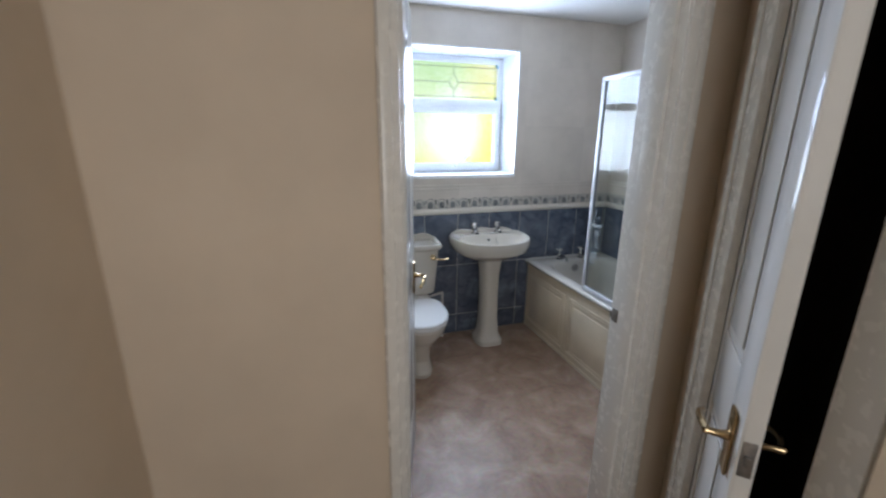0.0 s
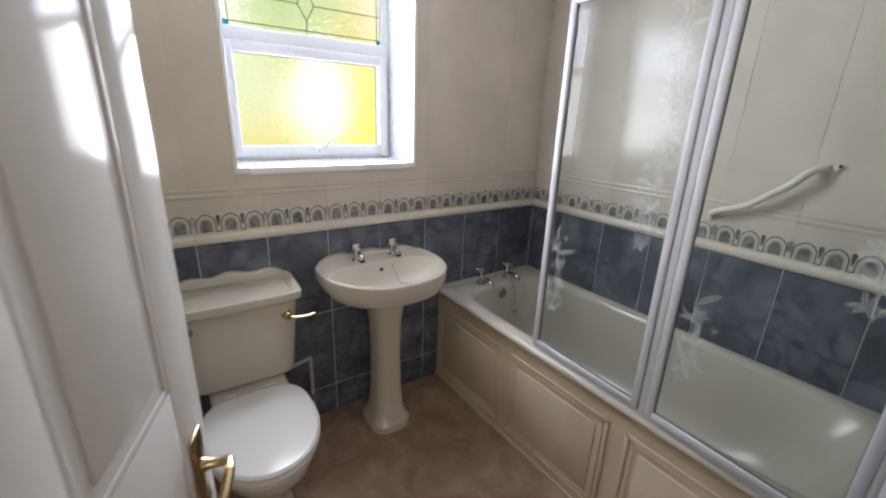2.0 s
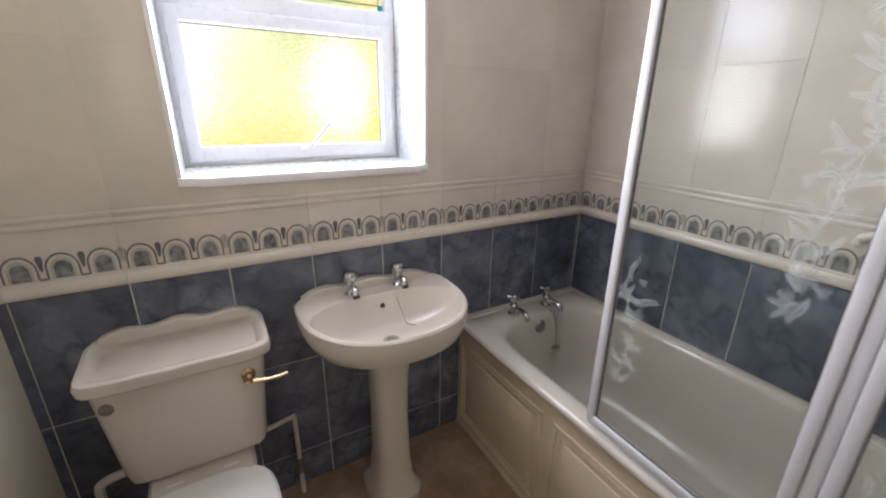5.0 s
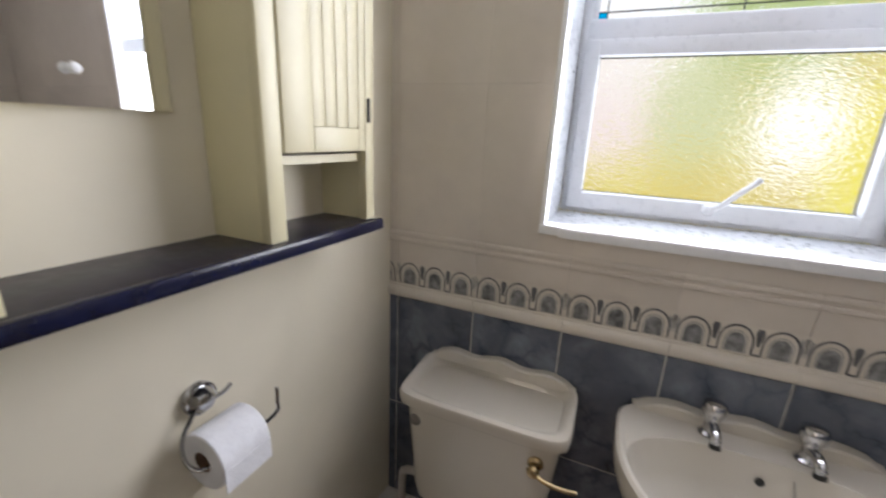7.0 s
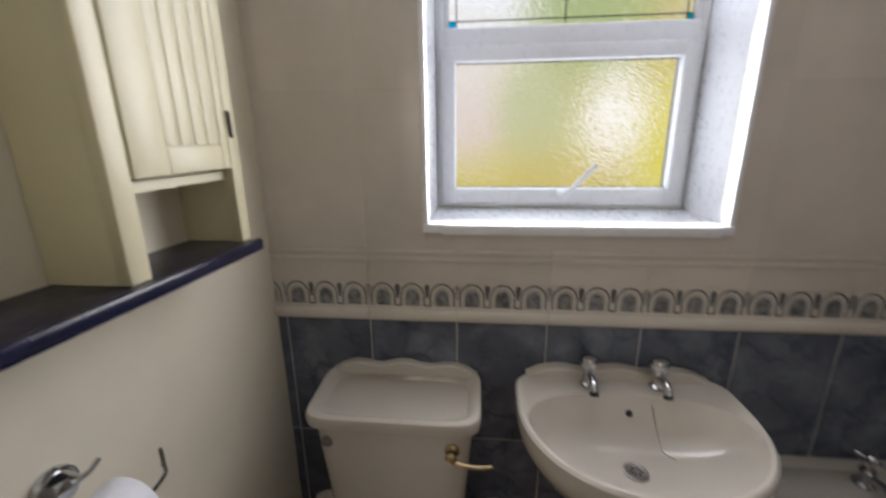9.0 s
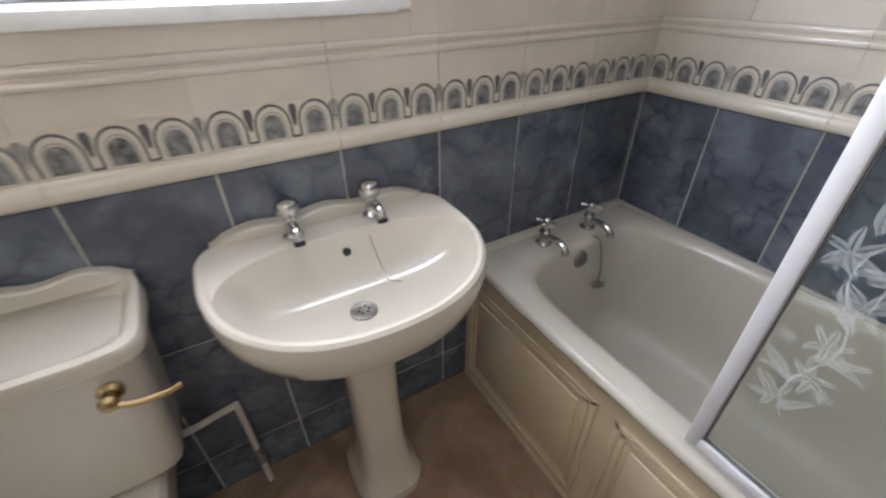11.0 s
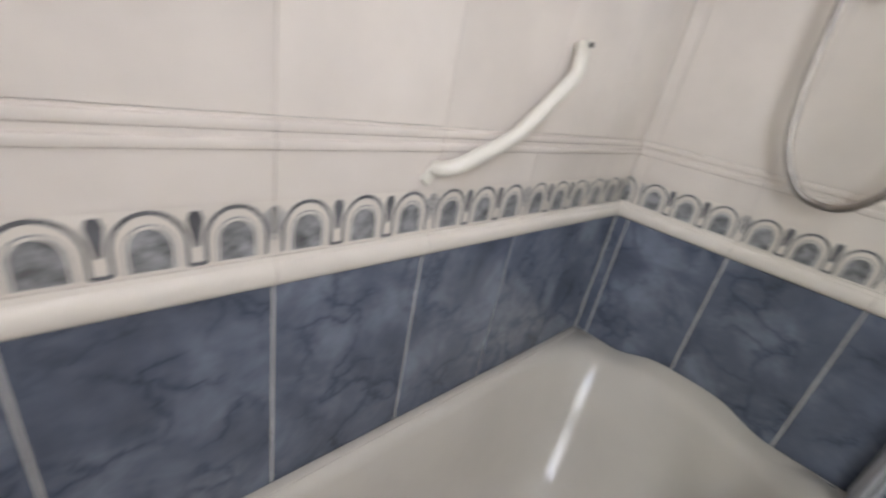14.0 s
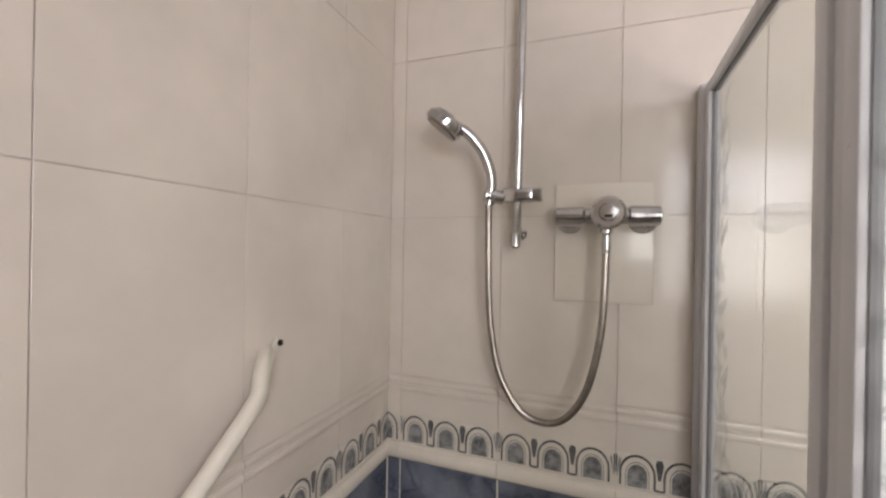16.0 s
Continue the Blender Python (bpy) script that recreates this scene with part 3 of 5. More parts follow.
lining = new("door_frame_1")
lining.location = (DOOR_X0, HALL_Y, 0)
tagged(lining, "cream gloss painted frame of the bathroom doorway", "door frame", kind="structure")
for a, b, s in ((DOOR_X0 - 0.03, DOOR_X0, 1), (DOOR_X1, DOOR_X1 + 0.03, -1)):
    part("jamb", boxes((a, b, HALL_Y - 0.008, S + 0.002, 0, DOOR_H), bevel=0.002), M_TRIM, lining)
    e = b if s > 0 else a
    part("door_stop", boxes((e, e + s * 0.013, HALL_Y + 0.02, S - 0.045, 0, DOOR_H), bevel=0.003), M_TRIM, lining)
    for y, t in ((HALL_Y - 0.006, -1), (S + 0.001, 1)):
        wide = 0.052 if s > 0 else 0.068
        f0, f1 = (e - s * wide, e - s * 0.004)
        bm = boxes((min(f0, f1), max(f0, f1), min(y, y + t * 0.012), max(y, y + t * 0.012), 0, DOOR_H + 0.068), bevel=0.004)
        g0, g1 = e - s * (wide - 0.002), e - s * (wide - 0.03)
        box(bm, min(g0, g1), max(g0, g1), min(y, y + t * 0.019), max(y, y + t * 0.019), 0, DOOR_H + 0.066, bevel=0.006)
        if not (s > 0 and t > 0):
            part("architrave", bm, M_TRIM, lining)
        else:
            bm.free()
part("head", boxes((DOOR_X0 - 0.03, DOOR_X1 + 0.03, HALL_Y - 0.006, S + 0.001, DOOR_H, DOOR_H + 0.03)), M_TRIM, lining)
part("head_architrave", boxes((DOOR_X0 - 0.066, DOOR_X1 + 0.066, HALL_Y - 0.020, HALL_Y - 0.006, DOOR_H + 0.002, DOOR_H + 0.066), bevel=0.004), M_TRIM, lining)
part("latch_keep", boxes((DOOR_X1 - 0.004, DOOR_X1 + 0.001, S - 0.028, S - 0.004, 0.90, 0.945), (DOOR_X1 - 0.006, DOOR_X1 - 0.001, S - 0.006, S + 0.004, 0.912, 0.934), bevel=0.0012), M_GREY_METAL, lining, "worn metal latch plate")

# airing cupboard door, ajar, on the angled landing wall
ch, cf = Vector((0.95, 0.385, 0)), Vector((0.72, 0.14, 0))
cd = cf - ch
m_cup = place(math.atan2(cd.y, cd.x), ch)
cup = new("door_2")
cup.location = ch
tagged(cup, "white panelled landing cupboard door standing ajar", "door", kind="structure")
bm = boxes((0, cd.length, 0.006, 0.030, 0.006, 1.98))
for s0, s1 in ((0.0, 0.007), (0.029, 0.036)):
    for a, b in ((0, 0.04), (cd.length - 0.105, cd.length)):
        box(bm, a, b, s0, s1, 0.006, 1.98, bevel=0.003)
    for c, e in ((0.006, 0.2), (0.83, 1.03), (1.87, 1.98)):
        box(bm, 0.039, cd.length - 0.104, s0 + 0.0005, s1 - 0.0005, c, e, bevel=0.003)
    for c, e in ((0.2, 0.83), (1.03, 1.87)):
        box(bm, 0.065, cd.length - 0.13, s0 + 0.001, s1 - 0.001, c + 0.028, e - 0.028, bevel=0.0028)
part("leaf", transform(bm, m_cup), M_GLOSS, cup)
lever_handle(cup, m_cup, cd.length - 0.05, 0.885, -1, 0.036, -1)
lever_handle(cup, m_cup, cd.length - 0.05, 0.885, 1, 0.036, -1)
part("latch_plate", transform(boxes((cd.length - 0.001, cd.length + 0.002, 0.006, 0.030, 0.845, 0.925), (cd.length, cd.length + 0.012, 0.012, 0.024, 0.875, 0.897), bevel=0.001), m_cup), M_GREY_METAL, cup, "steel mortice latch")
part("architrave", slab([(0.965, 0.447), (0.956, 0.452), (0.918, 0.386), (0.927, 0.381)], 0, 2.06, bevel=0.002), M_TRIM, cup)
part("jamb", slab([(0.9195, 0.3855), (0.962, 0.442), (0.975, 0.42), (0.938, 0.3745)], 0, 2.03), M_TRIM, cup)
part("architrave_bead", slab([(0.957, 0.452), (0.951, 0.4555), (0.939, 0.4345), (0.945, 0.431)], 0, 2.06, bevel=0.002), M_TRIM, cup)
part("frame_post", slab([(0.795, 0.06), (0.85, 0.04), (0.80, -0.06), (0.74, -0.03)], 0, 2.02), M_TRIM, None).name = "door_frame_2"
tagged(bpy.data.objects["door_frame_2"], "cream painted frame post of the landing cupboard", "door frame", kind="structure")


# ---- shelf and cabinets on the left wall ----
shelf = thing("shelf", (0.18, 1.7, 1.222), "dark navy gloss painted shelf with a rounded front edge", "shelf")
tip = 2.2
part("board", slab([(left_wall(1.2) + 0.001, 1.2), (shelf_front(1.2) - 0.012, 1.2), (shelf_front(tip) - 0.012, tip - 0.01), (left_wall(tip) + 0.001, tip - 0.01)], 1.226, 1.256, bevel=0.002), M_SHELF_TOP, shelf)
part("nosing", slab([(shelf_front(1.2) - 0.012, 1.2), (shelf_front(1.2) + 0.004, 1.2), (shelf_front(tip) + 0.004, tip), (shelf_front(tip) - 0.012, tip)], 1.2325, 1.2575, bevel=0.005), M_NAVY, shelf, "rounded navy gloss nosing")


def wall_cabinet(y0, y1, hinge_right, label):
    """Cream tongue-and-groove cabinet standing on the shelf, open niche below the door."""
    cab = thing("wall_cabinet", (0.17, (y0 + y1) / 2, 1.256), label, "cabinet", "cabinets on the shelf")
    f0, f1 = shelf_front(y0) - 0.022, shelf_front(y1) - 0.022
    top, dz = 2.06, 1.408
    st = 0.034
    for a in (y0, y1 - 0.016):
        part("side_panel", slab([(left_wall(a) + 0.002, a), (shelf_front(a) - 0.04, a), (shelf_front(a + 0.016) - 0.04, a + 0.016), (left_wall(a + 0.016) + 0.002, a + 0.016)], 1.2565, top), M_CAB, cab)
    for a, b in ((y0 - 0.002, y0 + st), (y1 - 0.026, y1 + 0.002)):
        part("stile", slab([(shelf_front(a) - 0.04, a), (shelf_front(a) - 0.018, a), (shelf_front(b) - 0.018, b), (shelf_front(b) - 0.04, b)], 1.2565, top, bevel=0.002), M_CAB, cab)
    part("bottom_board", slab([(left_wall(y0) + 0.002, y0 + 0.016), (f0 - 0.016, y0 + 0.016), (f1 - 0.016, y1 - 0.016), (left_wall(y1) + 0.002, y1 - 0.016)], dz - 0.022, dz - 0.006), M_CAB, cab)
    part("top_board", slab([(left_wall(y0) + 0.002, y0 - 0.01), (f0 + 0.02, y0 - 0.01), (f1 + 0.02, y1 + 0.01), (left_wall(y1) + 0.002, y1 + 0.01)], top, top + 0.02, bevel=0.003), M_CAB, cab)
    a, b = y0 + st + 0.004, y1 - 0.030
    ang = math.atan(0.056)
    m = Matrix.Translation((shelf_front(a) - 0.024, a, 0)) @ Matrix.Rotation(math.pi / 2 - ang, 4, "Z")
    wd = b - a
    dr = part("door", transform(boxes((0, wd, 0.0, 0.012, dz, top - 0.03)), m), M_CAB, cab)
    # one wide stile on the knob side, narrow boards, a slim stile at the hinges
    sl_w, sr_w = (0.068, 0.02) if hinge_right else (0.02, 0.068)
    planks = 4
    pw = (wd - sl_w - sr_w) / planks
    for i in range(planks):
        part("plank", transform(boxes((sl_w + i * pw + 0.0009, sl_w + (i + 1) * pw - 0.0009, -0.0066, 0.002, dz + 0.0462, top - 0.0762), bevel=0.001), m), M_CAB, dr)
    for u0, u1, v0, v1 in ((0, sl_w, dz, top - 0.03), (wd - sr_w, wd, dz, top - 0.03), (sl_w + 0.0005, wd - sr_w - 0.0005, dz, dz + 0.045), (sl_w + 0.0005, wd - sr_w - 0.0005, top - 0.075, top - 0.03)):
        part("door_rail", transform(boxes((u0, u1, -0.008, 0.004, v0, v1), bevel=0.0015), m), M_CAB, dr)
    ku = 0.025 if hinge_right else wd - 0.025
    part("knob", transform(lathe((ku, -0.008, 1.672), (0, -1, 0), [(0, 0.008), (0.008, 0.006), (0.014, 0.011), (0.02, 0.014), (0.027, 0.011), (0.031, 0.003)], 14), m), M_KNOB, dr, "round black knob")
    hu = wd + 0.012 if hinge_right else -0.012
    for hz in (1.49, 1.82):
        part("door_hinge", transform(boxes((hu - 0.002, hu + 0.002, -0.011, -0.004, hz - 0.024, hz + 0.024)), m), M_BLACK, dr, "slim dark hinge")
    return cab


wall_cabinet(1.906, 2.19, True, "cream painted tongue-and-groove cabinet on the shelf beside the window wall")
wall_cabinet(1.22, 1.577, False, "cream painted tongue-and-groove cabinet on the shelf nearer the door")

mir = thing("mirror_cabinet", (0.09, 1.72, 1.466), "frameless mirror door with a small pale knob", "mirror")
ang = math.atan(0.012)
mm = Matrix.Translation((left_wall(1.58) + 0.03, 1.58, 0)) @ Matrix.Rotation(math.pi / 2 - ang, 4, "Z")
mw = 0.275
part("backing", transform(boxes((0.0, mw, 0.004, 0.026, 1.466, 2.08)), mm), M_CAB, mir)
bm = bmesh.new()
o = [bm.verts.new((u, 0.002, v)) for u, v in ((0, 1.466), (mw, 1.466), (mw, 2.08), (0, 2.08))]
i_ = [bm.verts.new((u, 0.0014, v)) for u, v in ((0.026, 1.48), (mw - 0.026, 1.48), (mw - 0.026, 2.05), (0.026, 2.05))]
k_ = [bm.verts.new((v.co.x, 0.004, v.co.z)) for v in o]
for j in range(4):
    n = (j + 1) % 4
    bm.faces.new((o[j], o[n], i_[n], i_[j]))
    bm.faces.new((k_[j], k_[n], o[n], o[j]))
bm.faces.new(i_)
part("mirror_glass", transform(bm, mm), M_MIRROR, mir, "bevelled mirror glass", smooth=False)
part("knob", transform(lathe((0.15, -0.001, 1.512), (0, -1, 0), [(0, 0.005), (0.006, 0.005), (0.009, 0.0075), (0.014, 0.006), (0.016, 0.0015)], 14), mm), M_UPVC, mir, "small pale knob")

# toilet roll holder on the low wall
hw = half_wall(1.82)
hold = thing("toilet_roll_holder", (hw, 1.80, 0.975), "chrome wire toilet roll holder on the cream wall", "toilet roll holder")
ry, rz = 1.82, 0.97
part("rosette", lathe((hw, ry, rz), (1, 0, 0), [(0, 0.03), (0.006, 0.031), (0.012, 0.026), (0.022, 0.022), (0.03, 0.016), (0.033, 0.003)], 20), M_CHROME, hold)
part("arm", tube([(hw + 0.028, ry, rz), (hw + 0.045, ry + 0.02, rz + 0.012), (hw + 0.05, ry + 0.035, rz + 0.024)], 0.004, 8), M_CHROME, hold)
part("wire", tube([(hw + 0.02, ry - 0.02, rz - 0.01), (hw + 0.03, ry - 0.055, rz - 0.05), (hw + 0.055, ry - 0.06, rz - 0.085), (hw + 0.075, ry - 0.03, rz - 0.09), (hw + 0.075, ry + 0.1, rz - 0.085), (hw + 0.073, ry + 0.115, rz - 0.06), (hw + 0.072, ry + 0.117, rz - 0.03)], 0.0035, 8), M_CHROME, hold)
part("ring", tube([(hw + 0.012, ry + 0.028 * math.cos(a), rz + 0.028 * math.sin(a)) for a in [math.tau * k / 14 for k in range(15)]], 0.004, 8, curved=False), M_CHROME, hold)
rollb = thing("toilet_roll", (hw + 0.066, ry + 0.045, rz - 0.135), "half-used white toilet paper roll on the holder", "toilet roll")
ax0 = Vector((hw + 0.062, ry - 0.045, rz - 0.083))
rings = [circle(ax0 + Vector((0, dy, 0)), (0, 1, 0), r, 28) for dy, r in ((0.0, 0.02), (0.0, 0.052), (0.002, 0.054), (0.098, 0.054), (0.1, 0.052), (0.1, 0.02), (0.0, 0.02))]
part("paper", loft(rings, cap_lo=False, cap_hi=False), M_PAPER, rollb)
part("core", loft([circle(ax0 + Vector((0, dy, 0)), (0, 1, 0), r, 20) for dy, r in ((0.001, 0.0195), (0.099, 0.0195), (0.099, 0.0183), (0.001, 0.0183), (0.001, 0.0195))], cap_lo=False, cap_hi=False), M_CARD, rollb)
part("loose_sheet", slab([(ax0.x + 0.0535, ax0.y + 0.001), (ax0.x + 0.0545, ax0.y + 0.001), (ax0.x + 0.0545, ax0.y + 0.099), (ax0.x + 0.0535, ax0.y + 0.099)], ax0.z - 0.045, ax0.z), M_PAPER, rollb)

# ---- toilet ----
TX = 0.522
wc = thing("toilet", (TX, 2.1, 0), "ivory ceramic close-coupled toilet with the lid down", "toilet")


def rr(x0, x1, y0, y1, z, p=7.0):
    return rect_ring(x0, x1, y0, y1, z, 56, p)


cis = part("cistern", loft([rr(0.37, 0.675, 2.27, 2.44, 0.42), rr(0.345, 0.70, 2.25, 2.442, 0.435), rr(0.338, 0.706, 2.245, 2.443, 0.47), rr(0.316, 0.728, 2.236, 2.444, 0.72), rr(0.312, 0.732, 2.235, 2.444, 0.755)]), M_CERAMIC, wc)


def wing(ring, rise):
    """Lift a ring's sides towards the wall, as on a dished cistern lid."""
    for v in ring:
        v.z += rise * max(0.0, (v.y - 2.24) / 0.2) ** 1.6
    return ring


lid = part("cistern_lid", loft([rr(0.305, 0.739, 2.226, 2.445, 0.748), rr(0.296, 0.748, 2.217, 2.446, 0.757), rr(0.294, 0.75, 2.215, 2.446, 0.779), wing(rr(0.298, 0.746, 2.219, 2.446, 0.788), 0.016),
                                wing(rr(0.308, 0.736, 2.23, 2.442, 0.790), 0.016), wing(rr(0.318, 0.726, 2.241, 2.434, 0.787), 0.012), rr(0.331, 0.713, 2.256, 2.424, 0.7735), rr(0.35, 0.694, 2.275, 2.408, 0.7715)]), M_CERAMIC, wc)


def scallop(cx, half, z0, rise, y0, y1, bumps):
    """A thin upright crest with a wavy top."""
    n = 48
    front, back = [], []
    top = []
    for i in range(n + 1):
        u = i / n * 2 - 1
        hgt = rise * (0.48 + 0.36 * (1 - u * u) + 0.16 * math.cos(bumps * math.pi * u)) * min(1.0, (1 - abs(u)) * 9)
        top.append((cx + half * u, z0 + max(hgt, 0.002)))
    rings = []
    for x, z in top:
        rings.append([Vector((x, y0, z0 - 0.004)), Vector((x, y0 + 0.002, z - 0.004)), Vector((x, y0 + 0.007, z)), Vector((x, y1, z)), Vector((x, y1, z0 - 0.004))])
    return loft(rings)


part("lid_crest", scallop(TX, 0.214, 0.797, 0.038, 2.418, 2.446, 3), M_CERAMIC, lid, "scalloped raised back of the cistern lid")
part("badge", lathe((0.352, 2.241, 0.705), (0, -1, 0), [(0, 0.017), (0.004, 0.016), (0.005, 0.003)], 18), M_GREY_METAL, cis, "grey round plug")
lev = part("flush_boss", lathe((0.677, 2.24, 0.702), (0, -1, 0), [(0, 0.019), (0.006, 0.019), (0.012, 0.012), (0.024, 0.012), (0.032, 0.016), (0.04, 0.012), (0.043, 0.003)], 18), M_BRASS, cis, "brass flush boss")
part("flush_lever", tube([(0.68, 2.206, 0.70), (0.71, 2.20, 0.693), (0.75, 2.2, 0.69), (0.778, 2.203, 0.692)], 0.006, 8), M_BRASS, lev, "brass flush lever")
bowl = [(0.085, 0.13, 2.02, 0.19, 0.0), (0.088, 0.135, 2.02, 0.20, 0.03), (0.075, 0.10, 2.03, 0.20, 0.1), (0.08, 0.12, 2.03, 0.2, 0.2), (0.12, 0.185, 2.02, 0.2, 0.28), (0.165, 0.225, 2.01, 0.2, 0.345), (0.178, 0.232, 2.01, 0.2, 0.385), (0.172, 0.225, 2.01, 0.19, 0.398)]
part("pan", loft([oval(TX, cy, z * 0.95, a, bf, bb, 44, 2.0, 3.2) for a, bf, cy, bb, z in bowl]), M_CERAMIC, wc)
part("pan_shelf", loft([rr(0.40, 0.645, 2.13, 2.40, 0.30), rr(0.385, 0.66, 2.13, 2.42, 0.36), rr(0.385, 0.66, 2.14, 2.42, 0.41), rr(0.395, 0.65, 2.15, 2.41, 0.422)]), M_CERAMIC, wc)
part("seat", loft([oval(TX, 2.01, z - 0.02, a, b, 0.2, 44, 2.0, 3.6) for a, b, z in ((0.17, 0.228, 0.399), (0.182, 0.24, 0.403), (0.184, 0.242, 0.412), (0.178, 0.236, 0.418))]), M_SEAT, wc)
part("seat_lid", loft([oval(TX, 2.01, z - 0.02, a, b, bb, 44, 2.0, 3.6) for a, b, bb, z in ((0.176, 0.234, 0.2, 0.42), (0.184, 0.241, 0.205, 0.424), (0.184, 0.241, 0.205, 0.433), (0.176, 0.232, 0.2, 0.441), (0.12, 0.17, 0.15, 0.447), (0.03, 0.05, 0.04, 0.449))]), M_SEAT, wc)
for sx in (-0.07, 0.07):
    part("seat_hinge", lathe((TX + sx - 0.02, 2.222, 0.412), (1, 0, 0), [(0, 0.011), (0.04, 0.011)], 12), M_SEAT, wc)

sp = thing("supply_pipe", (0.80, 2.41, 0), "thin white painted water pipe beside the toilet", "pipe")
part("pipe", tube([(0.64, 2.41, 0.34), (0.70, 2.41, 0.345), (0.775, 2.411, 0.36), (0.797, 2.411, 0.36), (0.801, 2.411, 0.338), (0.801, 2.411, 0.0)], 0.0085, 10), M_PIPE, sp)
part("valve", lathe((0.801, 2.411, 0.10), (0, 0, 1), [(0, 0.011), (0.03, 0.012), (0.034, 0.009), (0.06, 0.011), (0.07, 0.008)], 12), M_GREY_METAL, sp, "tarnished isolating valve")
op = thing("overflow_pipe", (0.25, 2.36, 0.19), "white plastic pipe bent behind the toilet", "pipe")
part("pipe", tube([(0.40, 2.36, 0.415), (0.30, 2.36, 0.402), (0.262, 2.36, 0.39), (0.25, 2.36, 0.36), (0.25, 2.36, 0.185)], 0.0125, 10), M_PIPE, op)

# ---- basin ----
BX = 1.118
basin = thing("washbasin", (BX, 2.25, 0), "ivory ceramic pedestal washbasin with a scalloped back", "washbasin")


def rim(s, z, f=1.0):
    return oval(BX, 2.30, z, 0.282 * s, 0.287 * s * f, 0.146 * (s if s < 0.98 else 1.0), 64, 2.25, 5.0)


def well(a, bf, bb, z, cy=2.215):
    return oval(BX, cy, z, a, bf, bb, 64, 2.2, 2.6)


part("bowl", loft([rim(0.3, 0.64, 0.8), rim(0.55, 0.655, 0.85), rim(0.78, 0.69, 0.93), rim(0.93, 0.722), rim(0.985, 0.758), rim(1.0, 0.786), rim(0.992, 0.809), rim(0.97, 0.815), rim(0.94, 0.813),
                   well(0.257, 0.19, 0.132, 0.808, 2.22), well(0.249, 0.181, 0.124, 0.79, 2.22), well(0.225, 0.158, 0.106, 0.745), well(0.175, 0.122, 0.085, 0.715), well(0.09, 0.068, 0.05, 0.702), well(0.02, 0.02, 0.02, 0.70)]), M_CERAMIC, basin)
part("back_crest", scallop(BX, 0.245, 0.811, 0.034, 2.41, 2.447, 3), M_CERAMIC, basin, "scalloped raised back of the basin")
ped = [(0.125, 0.115, 0.0), (0.125, 0.115, 0.035), (0.108, 0.1, 0.055), (0.092, 0.085, 0.09), (0.08, 0.075, 0.2), (0.076, 0.072, 0.4), (0.082, 0.076, 0.55), (0.1, 0.09, 0.66)]
part("pedestal", loft([oval(1.114, 2.27, z, a, b, b, 40, 3.2, 3.2) for a, b, z in [(p[0] * 0.8, p[1], p[2]) for p in ped]]), M_CERAMIC, basin)
dr = part("drain", lathe((BX - 0.008, 2.205, 0.7005), (0, 0, 1), [(0, 0.028), (0.004, 0.028), (0.006, 0.024), (0.0045, 0.018), (0.0042, 0.002)], 24), M_GREY_METAL, basin, "dull metal basin waste")
for k in range(6):
    a = math.tau * k / 6
    part("slot", lathe((BX - 0.008 + 0.011 * math.cos(a), 2.205 + 0.011 * math.sin(a), 0.7046), (0, 0, 1), [(0, 0.0035), (0.0008, 0.0035)], 10), M_BLACK, dr)
part("overflow_hole", lathe((1.126, 2.325, 0.772), (0, -0.9, 0.4), [(0, 0.009), (0.003, 0.009)], 14), M_BLACK, basin, "dark overflow hole")
part("chain", tube([(1.185, 2.335, 0.79), (1.186, 2.315, 0.765), (1.187, 2.28, 0.735), (1.188, 2.25, 0.722), (1.21, 2.235, 0.718)], 0.0016, 6), M_STEEL, basin)


